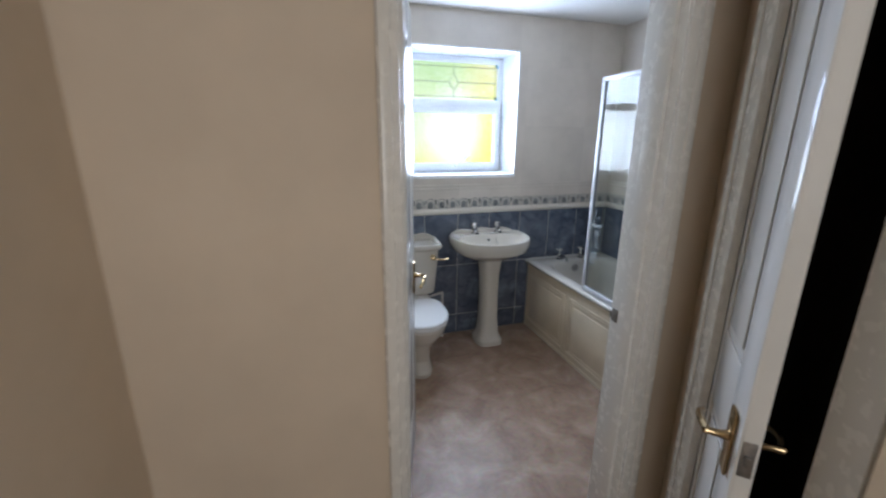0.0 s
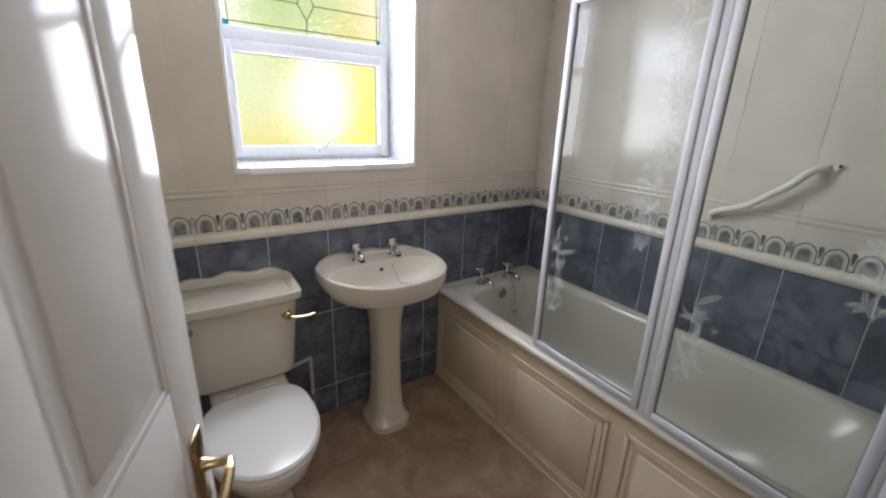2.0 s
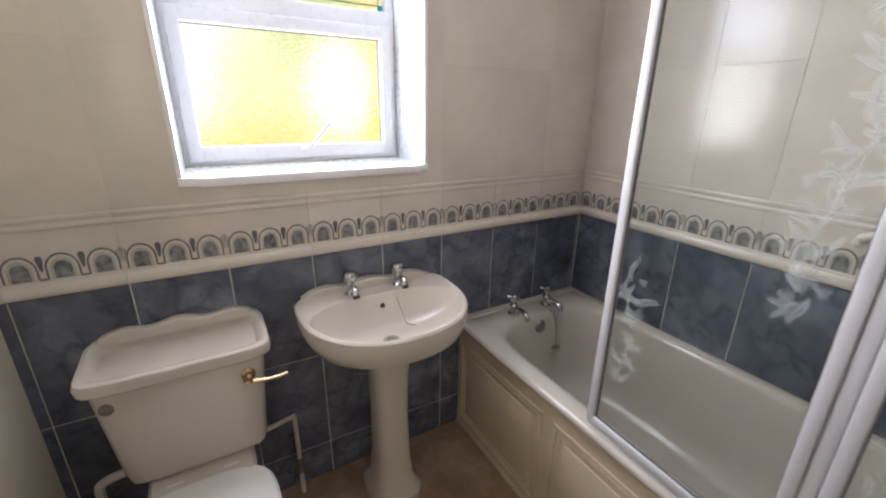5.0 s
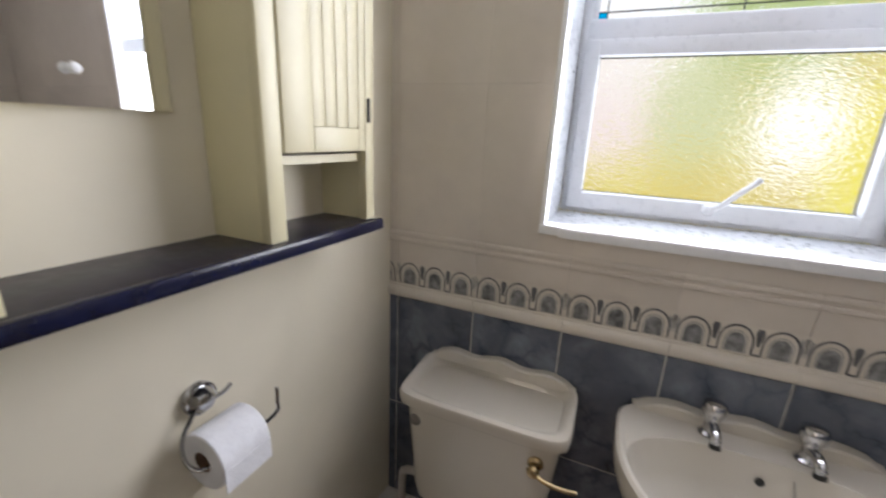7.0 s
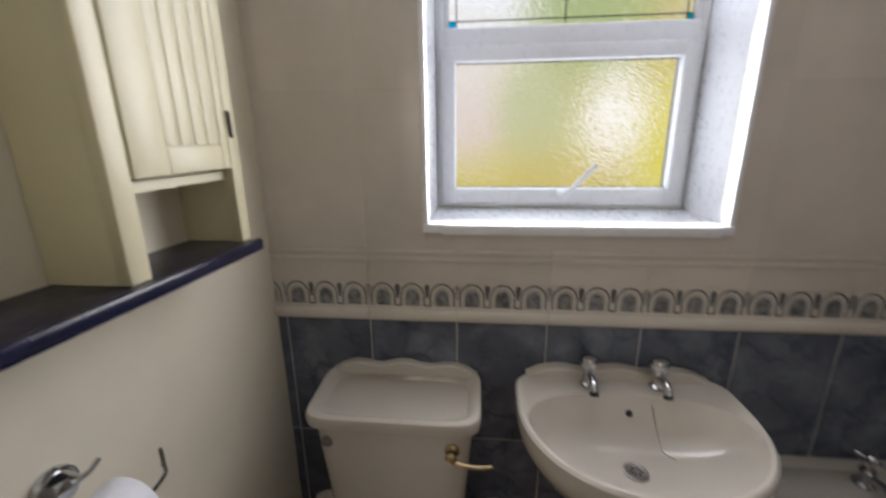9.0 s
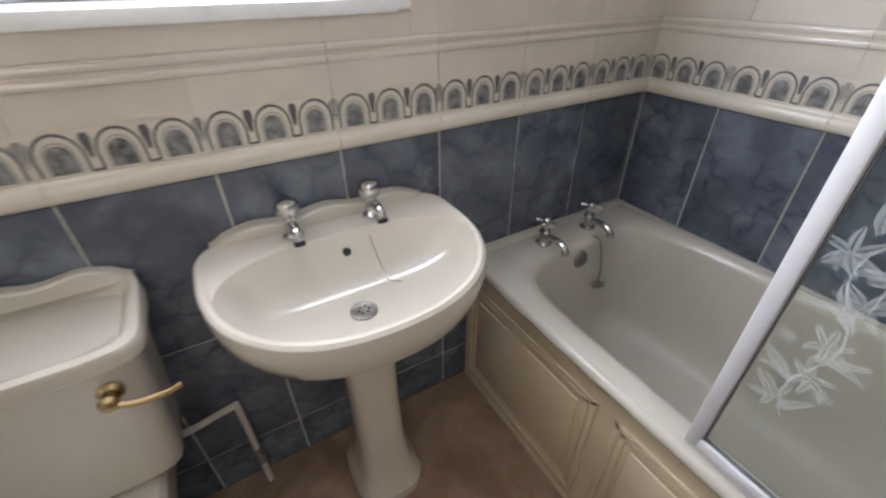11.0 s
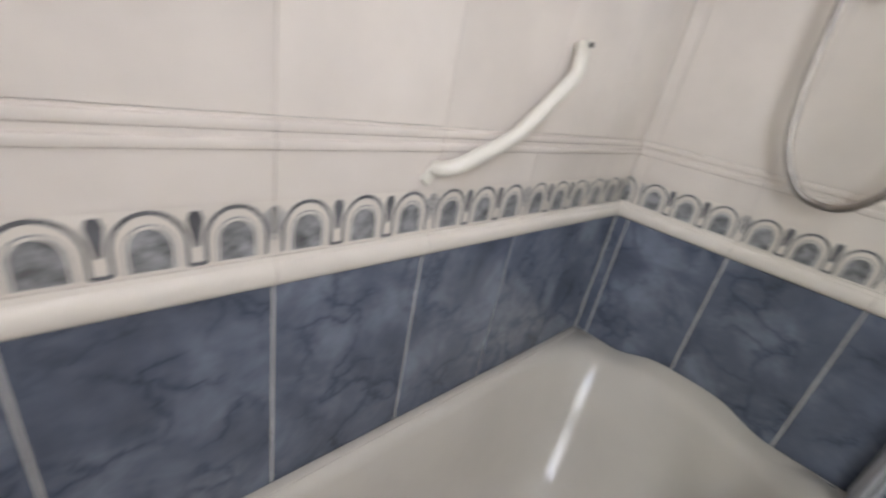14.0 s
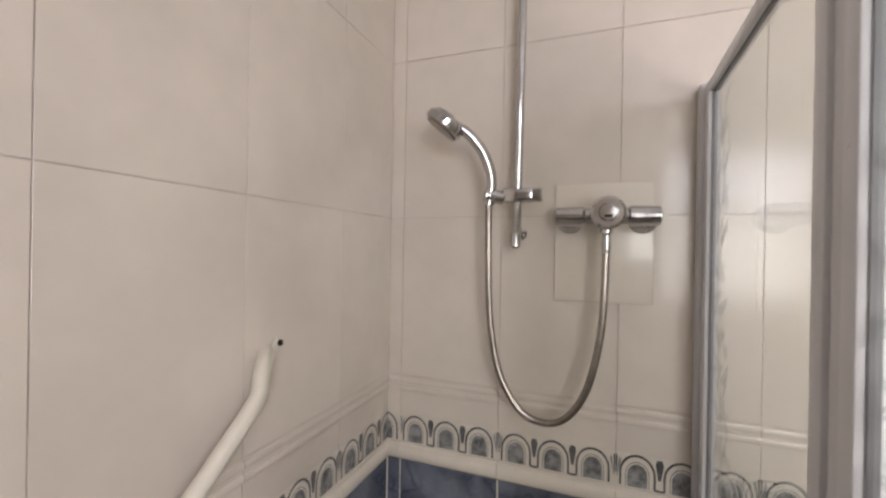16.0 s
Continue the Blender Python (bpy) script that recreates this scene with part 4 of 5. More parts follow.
def pillar_tap(parent, x, y, z, head_cross, r=1.0):
    tap = thing("tap", (x, y, z), "chrome pillar tap on the basin" if not head_cross else "chrome cross-head pillar tap on the bath rim", "tap", "bathroom taps")
    part("body", lathe((x, y, z), (0, 0, 1), [(0, 0.022 * r), (0.004, 0.022 * r), (0.01, 0.014 * r), (0.03, 0.013 * r), (0.042, 0.016 * r), (0.05, 0.013 * r)], 18), M_CHROME, tap)
    reach = 0.062 if not head_cross else 0.092
    part("spout", tube([(x, y - 0.005, z + 0.028), (x, y - reach * 0.5, z + 0.036), (x, y - reach * 0.9, z + 0.03), (x, y - reach, z + 0.016)], 0.0105, 10), M_CHROME, tap)
    if head_cross:
        part("nozzle", lathe((x, y - reach, z + 0.02), (0, -0.15, -1), [(0, 0.012), (0.012, 0.0125), (0.0125, 0.009)], 14), M_CHROME, tap)
        hd = part("head", lathe((x, y, z + 0.05), (0, 0, 1), [(0, 0.009), (0.016, 0.008), (0.022, 0.012), (0.036, 0.012), (0.041, 0.006)], 14), M_CHROME, tap)
        for a in (0.5, 0.5 + math.pi / 2):
            u = Vector((math.cos(a), math.sin(a), 0))
            c = Vector((x, y, z + 0.078))
            part("cross_bar", loft([circle(c + u * t, u, rad, 10) for t, rad in ((-0.034, 0.002), (-0.031, 0.0065), (-0.024, 0.0065), (-0.018, 0.004), (0.018, 0.004), (0.024, 0.0065), (0.031, 0.0065), (0.034, 0.002))]), M_CHROME, hd)
    else:
        part("nozzle", lathe((x, y - reach, z + 0.018), (0, -0.35, -1), [(0, 0.0115), (0.01, 0.0115), (0.0105, 0.0085), (0.0085, 0.008)], 14), M_BLACK, tap, "dark spout mouth")
        part("head", lathe((x, y, z + 0.046), (0, 0.12, 1), [(0, 0.017), (0.003, 0.022), (0.012, 0.0245), (0.027, 0.0255), (0.034, 0.023), (0.038, 0.014), (0.0385, 0.002)], 22), M_CHROME, tap)
    return tap


for x in (1.035, 1.215):
    pillar_tap(basin, x, 2.388, 0.812, False)

# ---- bath ----
bath = thing("bathtub", (1.87, 1.58, 0), "ivory acrylic bathtub with a moulded cream side panel", "bathtub")


def raise_end(ring):
    for v in ring:
        if v.y < 0.86:
            v.z += 0.044 * math.exp(-(((v.x - 1.87) / 0.15) ** 4)) * max(0.0, (0.86 - v.y) / 0.143)
    return ring


tub = [rect_ring(1.512, 2.2045, S + 0.0005, W - 0.0005, 0.535, 96, 60.0), rect_ring(1.512, 2.2045, S + 0.0005, W - 0.0005, 0.558, 96, 60.0), rect_ring(1.522, 2.199, 0.722, 2.443, 0.5645, 96, 50.0),
       rect_ring(1.566, 2.184, 0.765, 2.325, 0.562, 96, 9.0), rect_ring(1.58, 2.172, 0.785, 2.305, 0.556, 96, 7.0), rect_ring(1.59, 2.163, 0.80, 2.295, 0.535, 96, 6.0),
       rect_ring(1.61, 2.145, 0.87, 2.275, 0.40, 96, 5.0), rect_ring(1.63, 2.125, 0.95, 2.258, 0.27, 96, 4.5), rect_ring(1.66, 2.095, 1.03, 2.235, 0.20, 96, 4.0),
       rect_ring(1.70, 2.05, 1.12, 2.20, 0.168, 96, 3.5), rect_ring(1.80, 1.95, 1.4, 2.10, 0.158, 96, 3.0), rect_ring(1.86, 1.89, 1.7, 1.8, 0.156, 96, 2.0)]
part("tub", loft([raise_end(r) for r in tub], cap_lo=False), M_ACRYLIC, bath, angle=50)
part("upstand", boxes((1.53, R - 0.001, W - 0.040, W - 0.001, 0.563, 0.568), (R - 0.02, R - 0.001, 0.74, W - 0.041, 0.562, 0.567), bevel=0.002), M_ACRYLIC, bath, "raised sealing strip along the tiles")
pan = part("side_panel", boxes((1.53, 1.545, S + 0.002, W - 0.001, 0.0, 0.534)), M_PANEL, bath, "cream moulded bath panel")
part("plinth", boxes((1.524, 1.53, S + 0.002, W - 0.001, 0.0, 0.02), bevel=0.002), M_PANEL, pan)
for a, b in ((1.905, 2.425), (1.355, 1.855), (0.80, 1.292)):
    bm = bmesh.new()
    for k, (o0, pr) in enumerate(((0.0, 0.006), (0.02, 0.003))):
        for e in ((a + o0, a + o0 + 0.014, 0.052 + o0, 0.458 - o0), (b - o0 - 0.014, b - o0, 0.052 + o0, 0.458 - o0)):
            box(bm, 1.53 - pr, 1.532, e[0], e[1], e[2], e[3], bevel=0.0025)
        for e in ((0.052 + o0, 0.066 + o0), (0.444 - o0, 0.458 - o0)):
            box(bm, 1.53 - pr, 1.532, a + o0, b - o0, e[0], e[1], bevel=0.0025)
    box(bm, 1.526, 1.533, a + 0.05, b - 0.05, 0.102, 0.408, bevel=0.0035)
    part("panel_moulding", bm, M_PANEL, pan, "raised rectangular moulding")
part("rim_roll", tube([(1.518, S + 0.001, 0.546), (1.518, W - 0.001, 0.546)], 0.0175, 12, curved=False), M_ACRYLIC, bath)
w2 = part("waste", lathe((1.854, 2.135, 0.170), (0, 0, 1), [(0, 0.035), (0.004, 0.035), (0.006, 0.03), (0.004, 0.024), (0.0038, 0.002)], 24), M_GREY_METAL, bath, "dull metal bath waste")
for k in range(6):
    a = math.tau * k / 6
    part("slot", lathe((1.854 + 0.014 * math.cos(a), 2.135 + 0.014 * math.sin(a), 0.1738), (0, 0, 1), [(0, 0.0045), (0.0008, 0.0045)], 10), M_BLACK, w2)
ovf = part("overflow", lathe((1.86, 2.298, 0.505), (0, -1, 0.15), [(0, 0.031), (0.007, 0.031), (0.014, 0.025), (0.016, 0.013), (0.013, 0.002)], 22), M_GREY_METAL, bath, "dull metal overflow rose")
part("chain", tube([(1.925, 2.312, 0.562), (1.93, 2.29, 0.56), (1.933, 2.274, 0.52), (1.935, 2.262, 0.46), (1.935, 2.26, 0.40)], 0.0026, 6), M_STEEL, bath)
part("plug", lathe((1.935, 2.26, 0.40), (0, -0.5, -1), [(0, 0.004), (0.004, 0.021), (0.014, 0.019), (0.016, 0.004)], 18), M_GREY_METAL, bath, "dark bath plug on its chain")
for x in (1.757, 1.95):
    pillar_tap(bath, x, 2.362, 0.564, True, 1.15)

# ---- shower screen ----
scr = thing("shower_screen", (1.515, 1.2, 0.56), "folding glass bath screen with white frames and etched flowers", "shower screen")


def sx(y):
    return 1.497 + 0.030 * (y - S)


ms = Matrix.Translation((sx(S), S, 0)) @ Matrix.Rotation(math.pi / 2 - math.atan(0.03), 4, "Z")
ZB, ZT = 0.568, 1.82
part("wall_profile", transform(boxes((0.001, 0.034, -0.016, 0.016, ZB, ZT + 0.01), bevel=0.004), ms), M_FRAME, scr)
part("pivot_strip", transform(boxes((0.036, 0.046, -0.009, 0.009, ZB + 0.01, ZT), bevel=0.003), ms), M_FRAME, scr)


def blade(bm, u, v, ang, length, width, bend, y):
    """A pointed petal or leaf cut in a sheet just off the glass, its two halves parted by a fine midrib."""
    n = 6
    rows = []
    for k in range(n + 1):
        t = k / n
        a = ang + bend * t
        rows.append((u + length * t * math.cos(a), v + length * t * math.sin(a), a, width * math.sin(math.pi * min(1.0, 0.06 + 0.94 * t)) ** 0.8 * (1 - 0.25 * t)))
    for side in (-1, 1):
        gap = 0.0007 * side
        inner = [bm.verts.new((p - math.sin(a) * gap, y, q + math.cos(a) * gap)) for p, q, a, w in rows]
        outer = [bm.verts.new((p - math.sin(a) * (gap + side * w), y, q + math.cos(a) * (gap + side * w))) for p, q, a, w in rows]
        for k in range(n):
            bm.faces.new((inner[k], inner[k + 1], outer[k + 1], outer[k]))


rng = random.Random(5)
ETCH_Y = 0.0035


def etched_lily(gl, u, v, size, turn):
    bm = bmesh.new()
    for k in range(6):
        blade(bm, u, v, turn + math.tau * k / 6 + rng.uniform(-0.15, 0.15), size * rng.uniform(0.8, 1.0), size * 0.15, rng.uniform(-0.5, 0.5), ETCH_Y)
    part("etched_flower", transform(bm, ms), M_ETCH, gl, smooth=False)


def etched_leaf(gl, u, v, ang, length):
    bm = bmesh.new()
    blade(bm, u, v, ang, length, length * 0.12, rng.uniform(-0.7, 0.7), ETCH_Y + 0.0003)
    part("etched_leaf", transform(bm, ms), M_ETCH, gl, smooth=False)


def etched_spray(gl, u, z0, z1, lean):
    """Trailing lilies: a wavy stem, blooms along it, long curved leaves between them."""
    line = []
    steps = 24
    for k in range(steps + 1):
        t = k / steps
        line.append((u + lean * t + 0.014 * math.sin(t * 9.0), z0 + (z1 - z0) * t))
    bm = bmesh.new()
    for (p, q), (p2, q2) in zip(line, line[1:]):
        bm.faces.new([bm.verts.new((a, ETCH_Y - 0.0004, b)) for a, b in ((p - 0.0014, q), (p + 0.0014, q), (p2 + 0.0014, q2), (p2 - 0.0014, q2))])
    part("etched_stem", transform(bm, ms), M_ETCH, gl, smooth=False)
    z, side = z0 + 0.03, 1
    while z < z1:
        k = min(steps, int((z - z0) / (z1 - z0) * steps))
        p = line[k][0]
        etched_lily(gl, p + side * 0.012, z, rng.uniform(0.032, 0.047), rng.uniform(0, 1))
        etched_leaf(gl, p, z + 0.03, math.pi / 2 - side * rng.uniform(0.4, 1.0), rng.uniform(0.05, 0.08))
        etched_leaf(gl, p, z - 0.02, math.pi / 2 + side * rng.uniform(0.5, 1.2), rng.uniform(0.04, 0.07))
        if rng.random() < 0.6:
            etched_lily(gl, p - side * 0.032, z + 0.04, rng.uniform(0.014, 0.022), rng.uniform(0, 1))
        side = -side
        z += rng.uniform(0.052, 0.068)


for a, b in ((0.05, 0.522), (0.548, 1.014)):
    part("panel_frame", transform(frame_bars(a, b, ZB + 0.012, ZT, 0.024, 0.024, 0.022, 0.022, -0.011, 0.011, 0.004), ms), M_FRAME, scr)
    gl = part("glass", transform(boxes((a + 0.02, b - 0.02, -0.002, 0.002, ZB + 0.03, ZT - 0.018)), ms), M_SCREEN_GLASS, scr, "clear glass with etched lily sprays", smooth=False)
    part("seal", transform(frame_bars(a + 0.023, b - 0.023, ZB + 0.033, ZT - 0.021, 0.003, 0.003, 0.003, 0.003, -0.004, 0.004, 0.0), ms), M_SEAL, scr)
    # lilies rise low at one side of the sheet and high at the other
    etched_spray(gl, b - 0.085, 0.745, 1.02, 0.01)
    etched_spray(gl, a + 0.085, 1.08, 1.72, -0.02)
part("fold_hinge", transform(boxes((0.524, 0.546, -0.007, 0.007, ZB + 0.012, ZT), bevel=0.003), ms), M_FRAME, scr)
part("bottom_seal", transform(boxes((0.05, 1.014, -0.004, 0.004, 0.565, ZB + 0.014)), ms), M_FRAME, scr)

# ---- grab rail ----
gr = thing("grab_rail", (2.18, 1.3, 1.1), "cream plastic-coated cranked grab rail on the tiles", "grab rail")
part("bar", tube([(2.197, 1.458, 1.107), (2.178, 1.455, 1.111), (2.162, 1.44, 1.121), (2.156, 1.41, 1.137), (2.155, 1.37, 1.153), (2.155, 1.335, 1.170), (2.155, 1.316, 1.184), (2.155, 1.272, 1.221), (2.155, 1.228, 1.259), (2.156, 1.209, 1.279), (2.163, 1.199, 1.296), (2.178, 1.178, 1.315), (2.197, 1.155, 1.325)], 0.0125, 12), M_RAIL, gr)
for y, z in ((1.462, 1.098), (1.135, 1.322)):
    fl = part("flange", transform(boxes((-0.003, 0.003, -0.02, 0.02, -0.0105, 0.0105), bevel=0.0022), Matrix.Translation((2.2, y, z)) @ Matrix.Rotation(radians(-50), 4, "X")), M_RAIL, gr)
    part("screw", lathe((2.197, y - 0.012, z + 0.012), (-1, 0, 0), [(0, 0.0055), (0.003, 0.005), (0.004, 0.001)], 10), M_BLACK, fl, "dark screw hole")

# ---- shower ----
sh = thing("shower_riser", (1.863, 0.76, 1.5), "chrome shower riser rail with hand shower", "shower")
part("bar", lathe((1.866, 0.767, 1.512), (-0.006, 0, 0.62), [(0, 0.008), (0.004, 0.0095), (0.66, 0.0095)], 14), M_CHROME, sh)
part("bar_end", lathe((1.868, 0.767, 1.50), (0, 0, 1), [(0, 0.005), (0.006, 0.011), (0.03, 0.0115), (0.035, 0.0095)], 14), M_CHROME, sh)
for z in (1.535, 2.13):
    part("bracket", lathe((1.866, S, z), (0, 1, 0), [(0, 0.016), (0.006, 0.016), (0.012, 0.009), (0.05, 0.009)], 14), M_CHROME, sh)
sl = part("slider", boxes((1.828, 1.90, 0.748, 0.786, 1.603, 1.633), bevel=0.008), M_CHROME, sh)
part("slider_clamp", lathe((1.828, 0.767, 1.618), (-1, 0, 0), [(0, 0.014), (0.012, 0.015), (0.016, 0.012)], 14), M_GREY_METAL, sl)
part("holder", lathe((1.898, 0.775, 1.612), (0.9, 0.5, 0.15), [(0, 0.015), (0.03, 0.017), (0.04, 0.016)], 14), M_CHROME, sl)
hs = part("handset", tube([(1.925, 0.79, 1.595), (1.918, 0.795, 1.65), (1.930, 0.81, 1.70), (1.955, 0.828, 1.738), (1.985, 0.842, 1.762)], 0.0115, 12), M_CHROME, sh, "chrome hand shower")
part("head", lathe((2.003, 0.85, 1.772), (0.6, 0.15, -0.78), [(-0.014, 0.012), (-0.008, 0.034), (0.004, 0.044), (0.016, 0.0445), (0.02, 0.040), (0.0205, 0.002)], 26), M_CHROME, hs)
part("face", lathe((2.0155, 0.853, 1.7557), (0.6, 0.15, -0.78), [(0, 0.038), (0.003, 0.037), (0.0035, 0.002)], 26), M_STEEL, hs)
va = thing("shower_valve", (1.68, 0.75, 1.57), "chrome thermostatic bar shower valve", "shower valve")
part("body", lathe((1.782, 0.778, 1.569), (-1, 0, 0), [(0, 0.008), (0.003, 0.019), (0.055, 0.021), (0.06, 0.017), (0.14, 0.017), (0.145, 0.021), (0.198, 0.019), (0.202, 0.008)], 20), M_CHROME, va)
for x in (1.755, 1.61):
    part("inlet", lathe((x, S + 0.004, 1.565), (0, 1, 0), [(0, 0.03), (0.008, 0.03), (0.02, 0.02), (0.05, 0.018)], 18), M_CHROME, va)
kn = part("dial", lathe((1.679, 0.785, 1.574), (0, 1, 0), [(0, 0.03), (0.012, 0.034), (0.026, 0.033), (0.03, 0.028)], 26), M_CHROME, va)
part("dial_cap", lathe((1.679, 0.814, 1.574), (0, 1, 0), [(0, 0.018), (0.006, 0.018), (0.012, 0.015), (0.013, 0.002)], 22), M_CHROME, kn)
part("dial_mark", boxes((1.672, 1.686, 0.8255, 0.8285, 1.563, 1.569), bevel=0.0008), M_BLACK, kn, "dark temperature mark")
part("outlet", lathe((1.681, 0.78, 1.555), (0, 0, -1), [(0, 0.012), (0.02, 0.012), (0.024, 0.009), (0.045, 0.0095), (0.06, 0.008)], 14), M_CHROME, va)
ho = thing("shower_hose", (1.80, 0.79, 1.14), "flexible metal shower hose hanging in a loop", "shower hose")
hose_line = smooth_line([(1.681, 0.78, 1.505), (1.683, 0.785, 1.42), (1.690, 0.785, 1.32), (1.715, 0.785, 1.21), (1.755, 0.785, 1.148), (1.80, 0.785, 1.132), (1.85, 0.785, 1.152), (1.895, 0.785, 1.225), (1.917, 0.785, 1.33), (1.924, 0.786, 1.45), (1.925, 0.788, 1.55), (1.925, 0.79, 1.598)], 16)
part("hose", tube(hose_line, 0.0072, 10, curved=False, ridges=0.1), M_STEEL, ho)
cover = thing("cover_plate", (1.688, S, 1.387), "plain white tile panel fixed behind the shower valve", "panel")
part("plate", boxes((1.588, 1.787, S + 0.0005, S + 0.007, 1.387, 1.645), bevel=0.0015), M_DECOR, cover)


# ---- tiles, pieces of the walls ----
tile_meshes = {}


def tile_mesh(w, h, material):
    key = (round(w, 4), round(h, 4), material.name)
    if key not in tile_meshes:
        fine = 0.25 if material is M_CREAM_TILE else 1.0
        c = min(0.0016 * fine, w * 0.3, h * 0.3)
        k = -0.0012 * fine
        bm = bmesh.new()
        lo = [bm.verts.new(p) for p in ((0, 0, -GROUT), (w, 0, -GROUT), (w, h, -GROUT), (0, h, -GROUT))]
        ed = [bm.verts.new(p) for p in ((0, 0, k), (w, 0, k), (w, h, k), (0, h, k))]
        hi = [bm.verts.new(p) for p in ((c, c, 0), (w - c, c, 0), (w - c, h - c, 0), (c, h - c, 0))]
        for a, b in ((lo, ed), (ed, hi)):
            for i in range(4):
                j = (i + 1) % 4
                bm.faces.new((a[i], a[j], b[j], b[i]))
        bm.faces.new(hi)
        me = bpy.data.meshes.new("tile")
        bm.to_mesh(me)
        bm.free()
        me.materials.append(material)
        tile_meshes[key] = me
    return tile_meshes[key]


def lay(wall, frame_m, u0, u1, v0, v1, material, gap):
    g = gap / 2
    if u1 - u0 < 0.008 or v1 - v0 < 0.008:
        return
    ob = new("tile", tile_mesh(u1 - u0 - gap, v1 - v0 - gap, material))
    ob.parent = wall
    ob.matrix_local = frame_m @ Matrix.Translation((u0 + g, v0 + g, 0)) @ Matrix.Rotation(rng.uniform(-0.0006, 0.0006), 4, "Y")


def ribbon(bm, pts_out, pts_in, z, index):
    a = [bm.verts.new((x, y, z)) for x, y in pts_out]
    b = [bm.verts.new((x, y, z)) for x, y in pts_in]
    for i in range(len(a) - 1):
        bm.faces.new((a[i], a[i + 1], b[i + 1], b[i])).material_index = index


def arch_line(cx, w, h, foot, n=10):
    return [(cx - w, foot)] + [(cx - w * math.cos(math.pi * k / n), h - w * 1.15 + w * 1.15 * math.sin(math.pi * k / n)) for k in range(n + 1)] + [(cx + w, foot)]


decor_meshes = {}


def decor_mesh(w, start):
    """One border tile, 73 mm high: pale ground, printed arches in relief, buds between them, a fan at each joint."""
    key = (round(w, 4), round(start, 4))
    if key in decor_meshes:
        return decor_meshes[key]
    h, p = 0.0735, 0.2525 / 3
    bm = bmesh.new()
    f = [bm.verts.new(q) for q in ((0, 0, 0), (w, 0, 0), (w, h, 0), (0, h, 0))]
    bm.faces.new(f)
    k = 0
    while True:
        cx = p * (k + 0.5) - start
        if cx - 0.034 > w:
            break
        if cx + 0.034 > 0:
            ribbon(bm, arch_line(cx, 0.0352, 0.0727, 0.004), arch_line(cx, 0.0308, 0.0677, 0.004), 0.0007, 1)
            ribbon(bm, arch_line(cx, 0.0235, 0.058, 0.004), arch_line(cx, 0.0215, 0.0558, 0.004), 0.0007, 2)
            ribbon(bm, arch_line(cx, 0.0192, 0.0525, 0.004), [(cx, q[1]) for q in arch_line(cx, 0.0192, 0.0525, 0.004)], 0.0006, 3)
        gx = p * (k + 1) - start
        if 0.012 < gx < w - 0.012:
            v = [bm.verts.new((gx + a, b, 0.0008)) for a, b in ((-0.0028, 0.026), (0.0028, 0.026), (0.0078, 0.059), (0.0048, 0.068), (-0.0048, 0.068), (-0.0078, 0.059))]
            bm.faces.new(v).material_index = 1
            ribbon(bm, [(gx - 0.0088, 0.002), (gx + 0.0088, 0.002)], [(gx - 0.0088, 0.0068), (gx + 0.0088, 0.0068)], 0.0007, 1)
        k += 1
    if w > 0.2:
        for ex, sgn in ((0.0, 1), (w, -1)):
            v = [bm.verts.new((ex + sgn * a, b, 0.0008)) for a, b in ((0.001, 0.022), (0.0032, 0.022), (0.011, 0.058), (0.0068, 0.064))]
            bm.faces.new(v).material_index = 2
            v = [bm.verts.new((ex + sgn * a, b, 0.0008)) for a, b in ((0.0005, 0.03), (0.0016, 0.03), (0.0036, 0.066), (0.0005, 0.067))]
            bm.faces.new(v).material_index = 1
    for v in bm.verts:
        v.co.x = min(max(v.co.x, 0.0), w)
    bmesh.ops.dissolve_degenerate(bm, edges=bm.edges[:], dist=0.00005)
    bmesh.ops.recalc_face_normals(bm, faces=bm.faces)
    for fc in bm.faces:
        if fc.normal.z < 0:
            fc.normal_flip()
    me = bpy.data.meshes.new("border_tile")
    bm.to_mesh(me)
    bm.free()
    for m in (M_DECOR, M_ARCH_DARK, M_ARCH_MID, M_ARCH_FILL):
        me.materials.append(m)
    decor_meshes[key] = me
    return me


strip_meshes = {}


def strip_mesh(w, kind):
    key = (round(w, 4), kind)
    if key not in strip_meshes:
        if kind == "dado":
            prof = [(0.0, -0.003), (0.0, 0.004), (0.004, 0.009), (0.012, 0.0125), (0.024, 0.0125), (0.032, 0.009), (0.035, 0.0045), (0.042, 0.003), (0.042, -0.003)]
        else:
            prof = [(0.0, -0.003), (0.0, 0.0), (0.061, 0.0), (0.0625, 0.004), (0.068, 0.006), (0.0735, 0.004), (0.075, 0.001), (0.082, 0.001), (0.0835, 0.004), (0.089, 0.006), (0.0945, 0.004), (0.096, 0.0), (0.099, 0.0), (0.099, -0.003)]
        bm = loft([[Vector((u, y, z)) for y, z in prof] for u in (0.0, w)])
        bmesh.ops.recalc_face_normals(bm, faces=bm.faces)
        me = bpy.data.meshes.new(kind)
        bm.to_mesh(me)
        bm.free()
        me.materials.append(M_DECOR if kind == "dado" else M_CREAM_TILE)
        me.polygons.foreach_set("use_smooth", [True] * len(me.polygons))
        me.set_sharp_from_angle(angle=radians(40))
        strip_meshes[key] = me
    return strip_meshes[key]


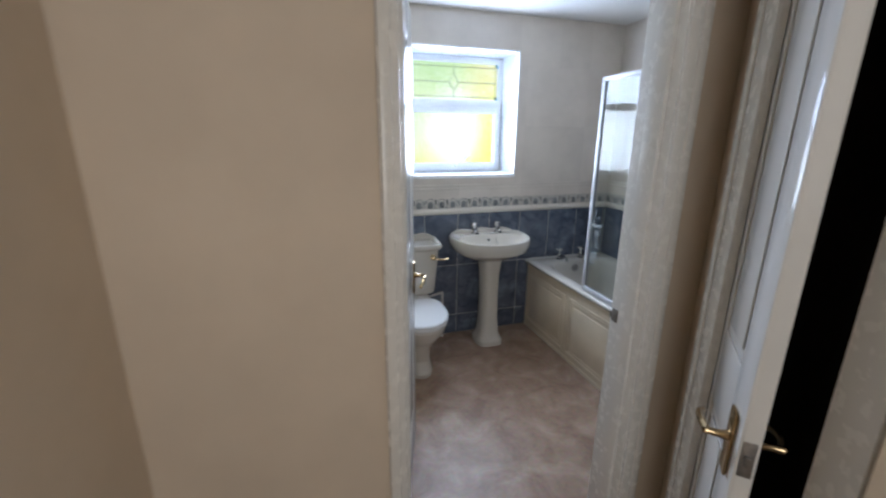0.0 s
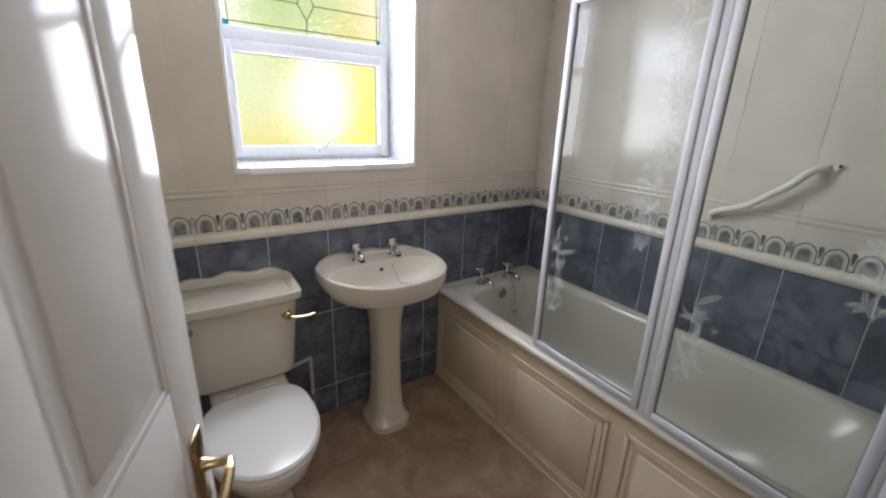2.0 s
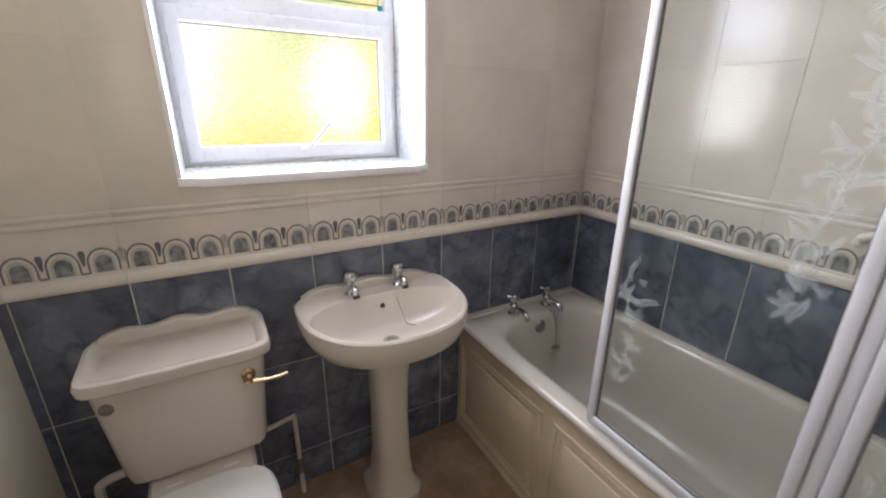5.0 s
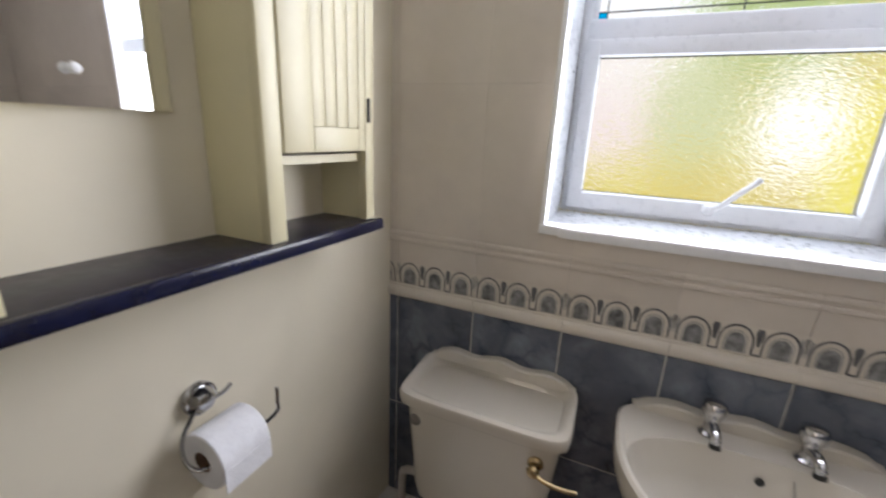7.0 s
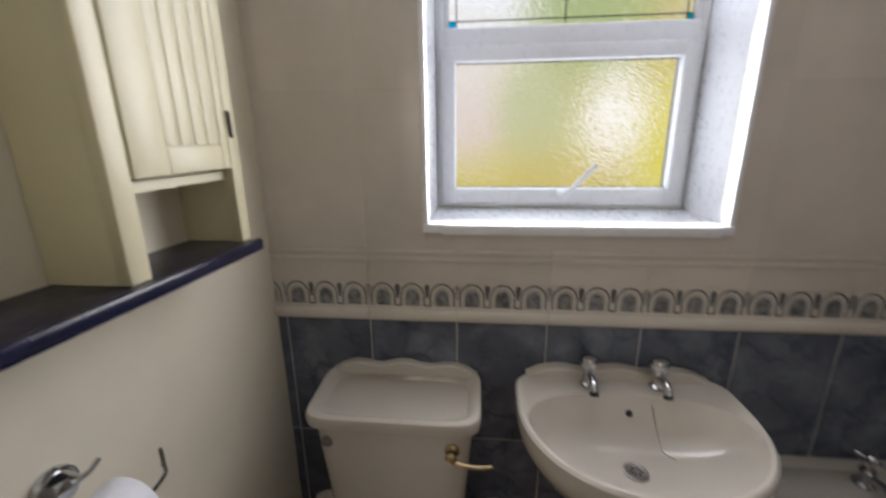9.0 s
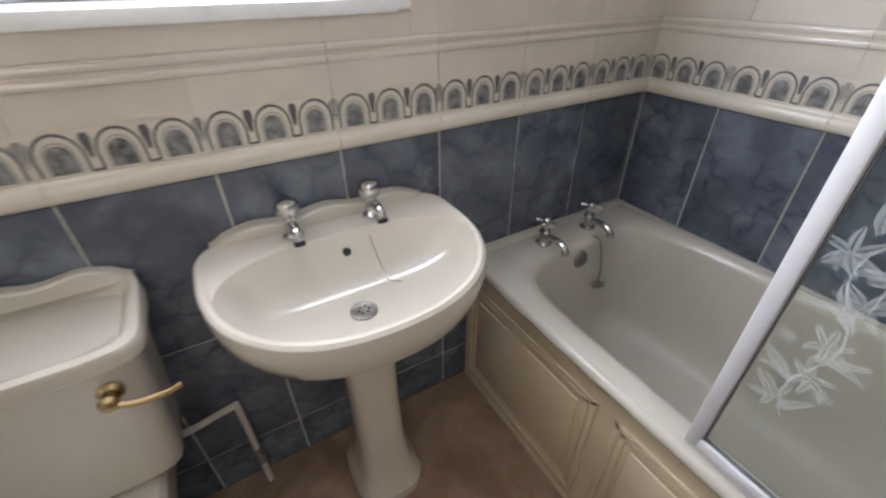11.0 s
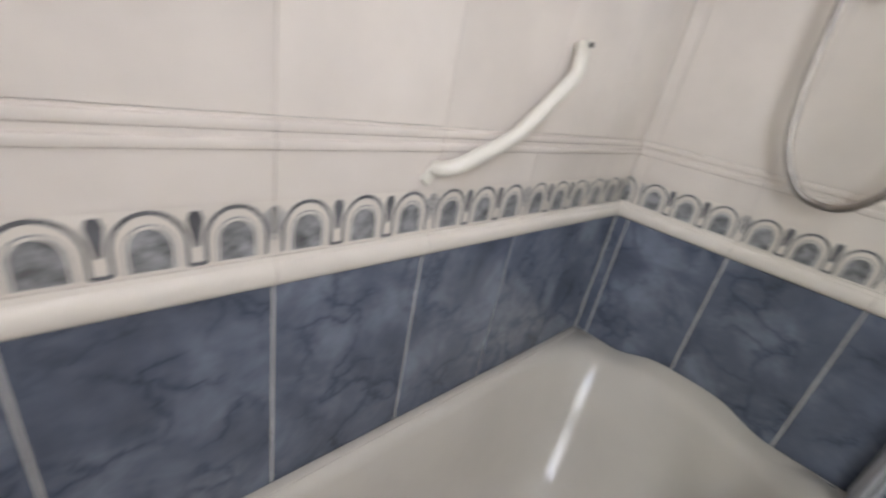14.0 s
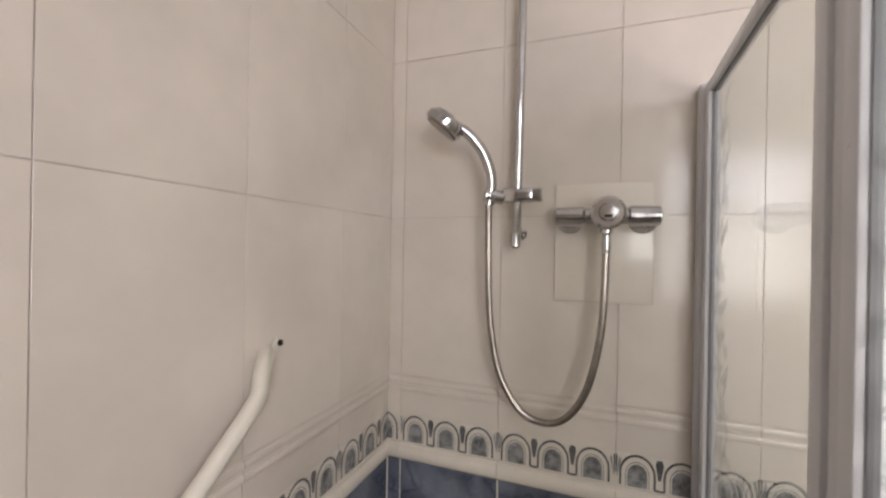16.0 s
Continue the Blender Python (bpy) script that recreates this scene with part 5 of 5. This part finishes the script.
def tile_wall(wall, m, joints, hole=None, low=0.0):
    """m maps (along, up, out) to the wall; joints: the upright joints along it."""
    for u0, u1 in zip(joints, joints[1:]):
        for v0, v1 in ROWS_BLUE:
            lay(wall, m, u0, u1, max(v0, low), v1, M_BLUE, 0.0042)
        for v0, v1 in ROWS_CREAM:
            if hole and u1 > hole[0] and u0 < hole[1] and v1 > hole[2] and v0 < hole[3]:
                if hole[0] > u0:
                    lay(wall, m, u0, hole[0], v0, v1, M_CREAM_TILE, 0.0002)
                if hole[1] < u1:
                    lay(wall, m, hole[1], u1, v0, v1, M_CREAM_TILE, 0.0002)
                a, b = max(u0, hole[0]), min(u1, hole[1])
                lay(wall, m, a, b, v0, min(v1, hole[2]), M_CREAM_TILE, 0.0002)
                lay(wall, m, a, b, max(v0, hole[3]), v1, M_CREAM_TILE, 0.0002)
            else:
                lay(wall, m, u0, u1, v0, v1, M_CREAM_TILE, 0.0012 if hole is None else 0.0002)
        w = u1 - u0 - 0.0012
        if w > 0.006:
            for name, me, v in (("dado_tile", strip_mesh(w, "dado"), 0.953), ("border_tile", decor_mesh(w, 0.0 if u0 != joints[0] else max(0.0, 0.2525 - w)), 0.9955), ("bead_tile", strip_mesh(w, "bead"), 1.0685)):
                ob = new(name, me)
                ob.parent = wall
                ob.matrix_local = m @ Matrix.Translation((u0 + 0.0006, v, 0))


P = 0.2525
m_win = Matrix(((1, 0, 0, 0), (0, 0, -1, W), (0, 1, 0, 0), (0, 0, 0, 1)))
tile_wall(wall_window, m_win, [L - 0.02] + [0.1715 + P * i for i in range(9)] + [R], WIN)
m_bath = Matrix(((0, 0, -1, R), (1, 0, 0, 0), (0, 1, 0, 0), (0, 0, 0, 1)))
tile_wall(wall_bath, m_bath, [S] + [2.2085 - 0.2548 * i for i in range(5, -1, -1)] + [W], low=0.5)
m_shower = Matrix(((-1, 0, 0, 0), (0, 0, 1, S), (0, 1, 0, 0), (0, 0, 0, 1)))
tile_wall(wall_shower, m_shower, [-R] + [-(2.168 - 0.2572 * i) for i in range(5)] + [-0.955])
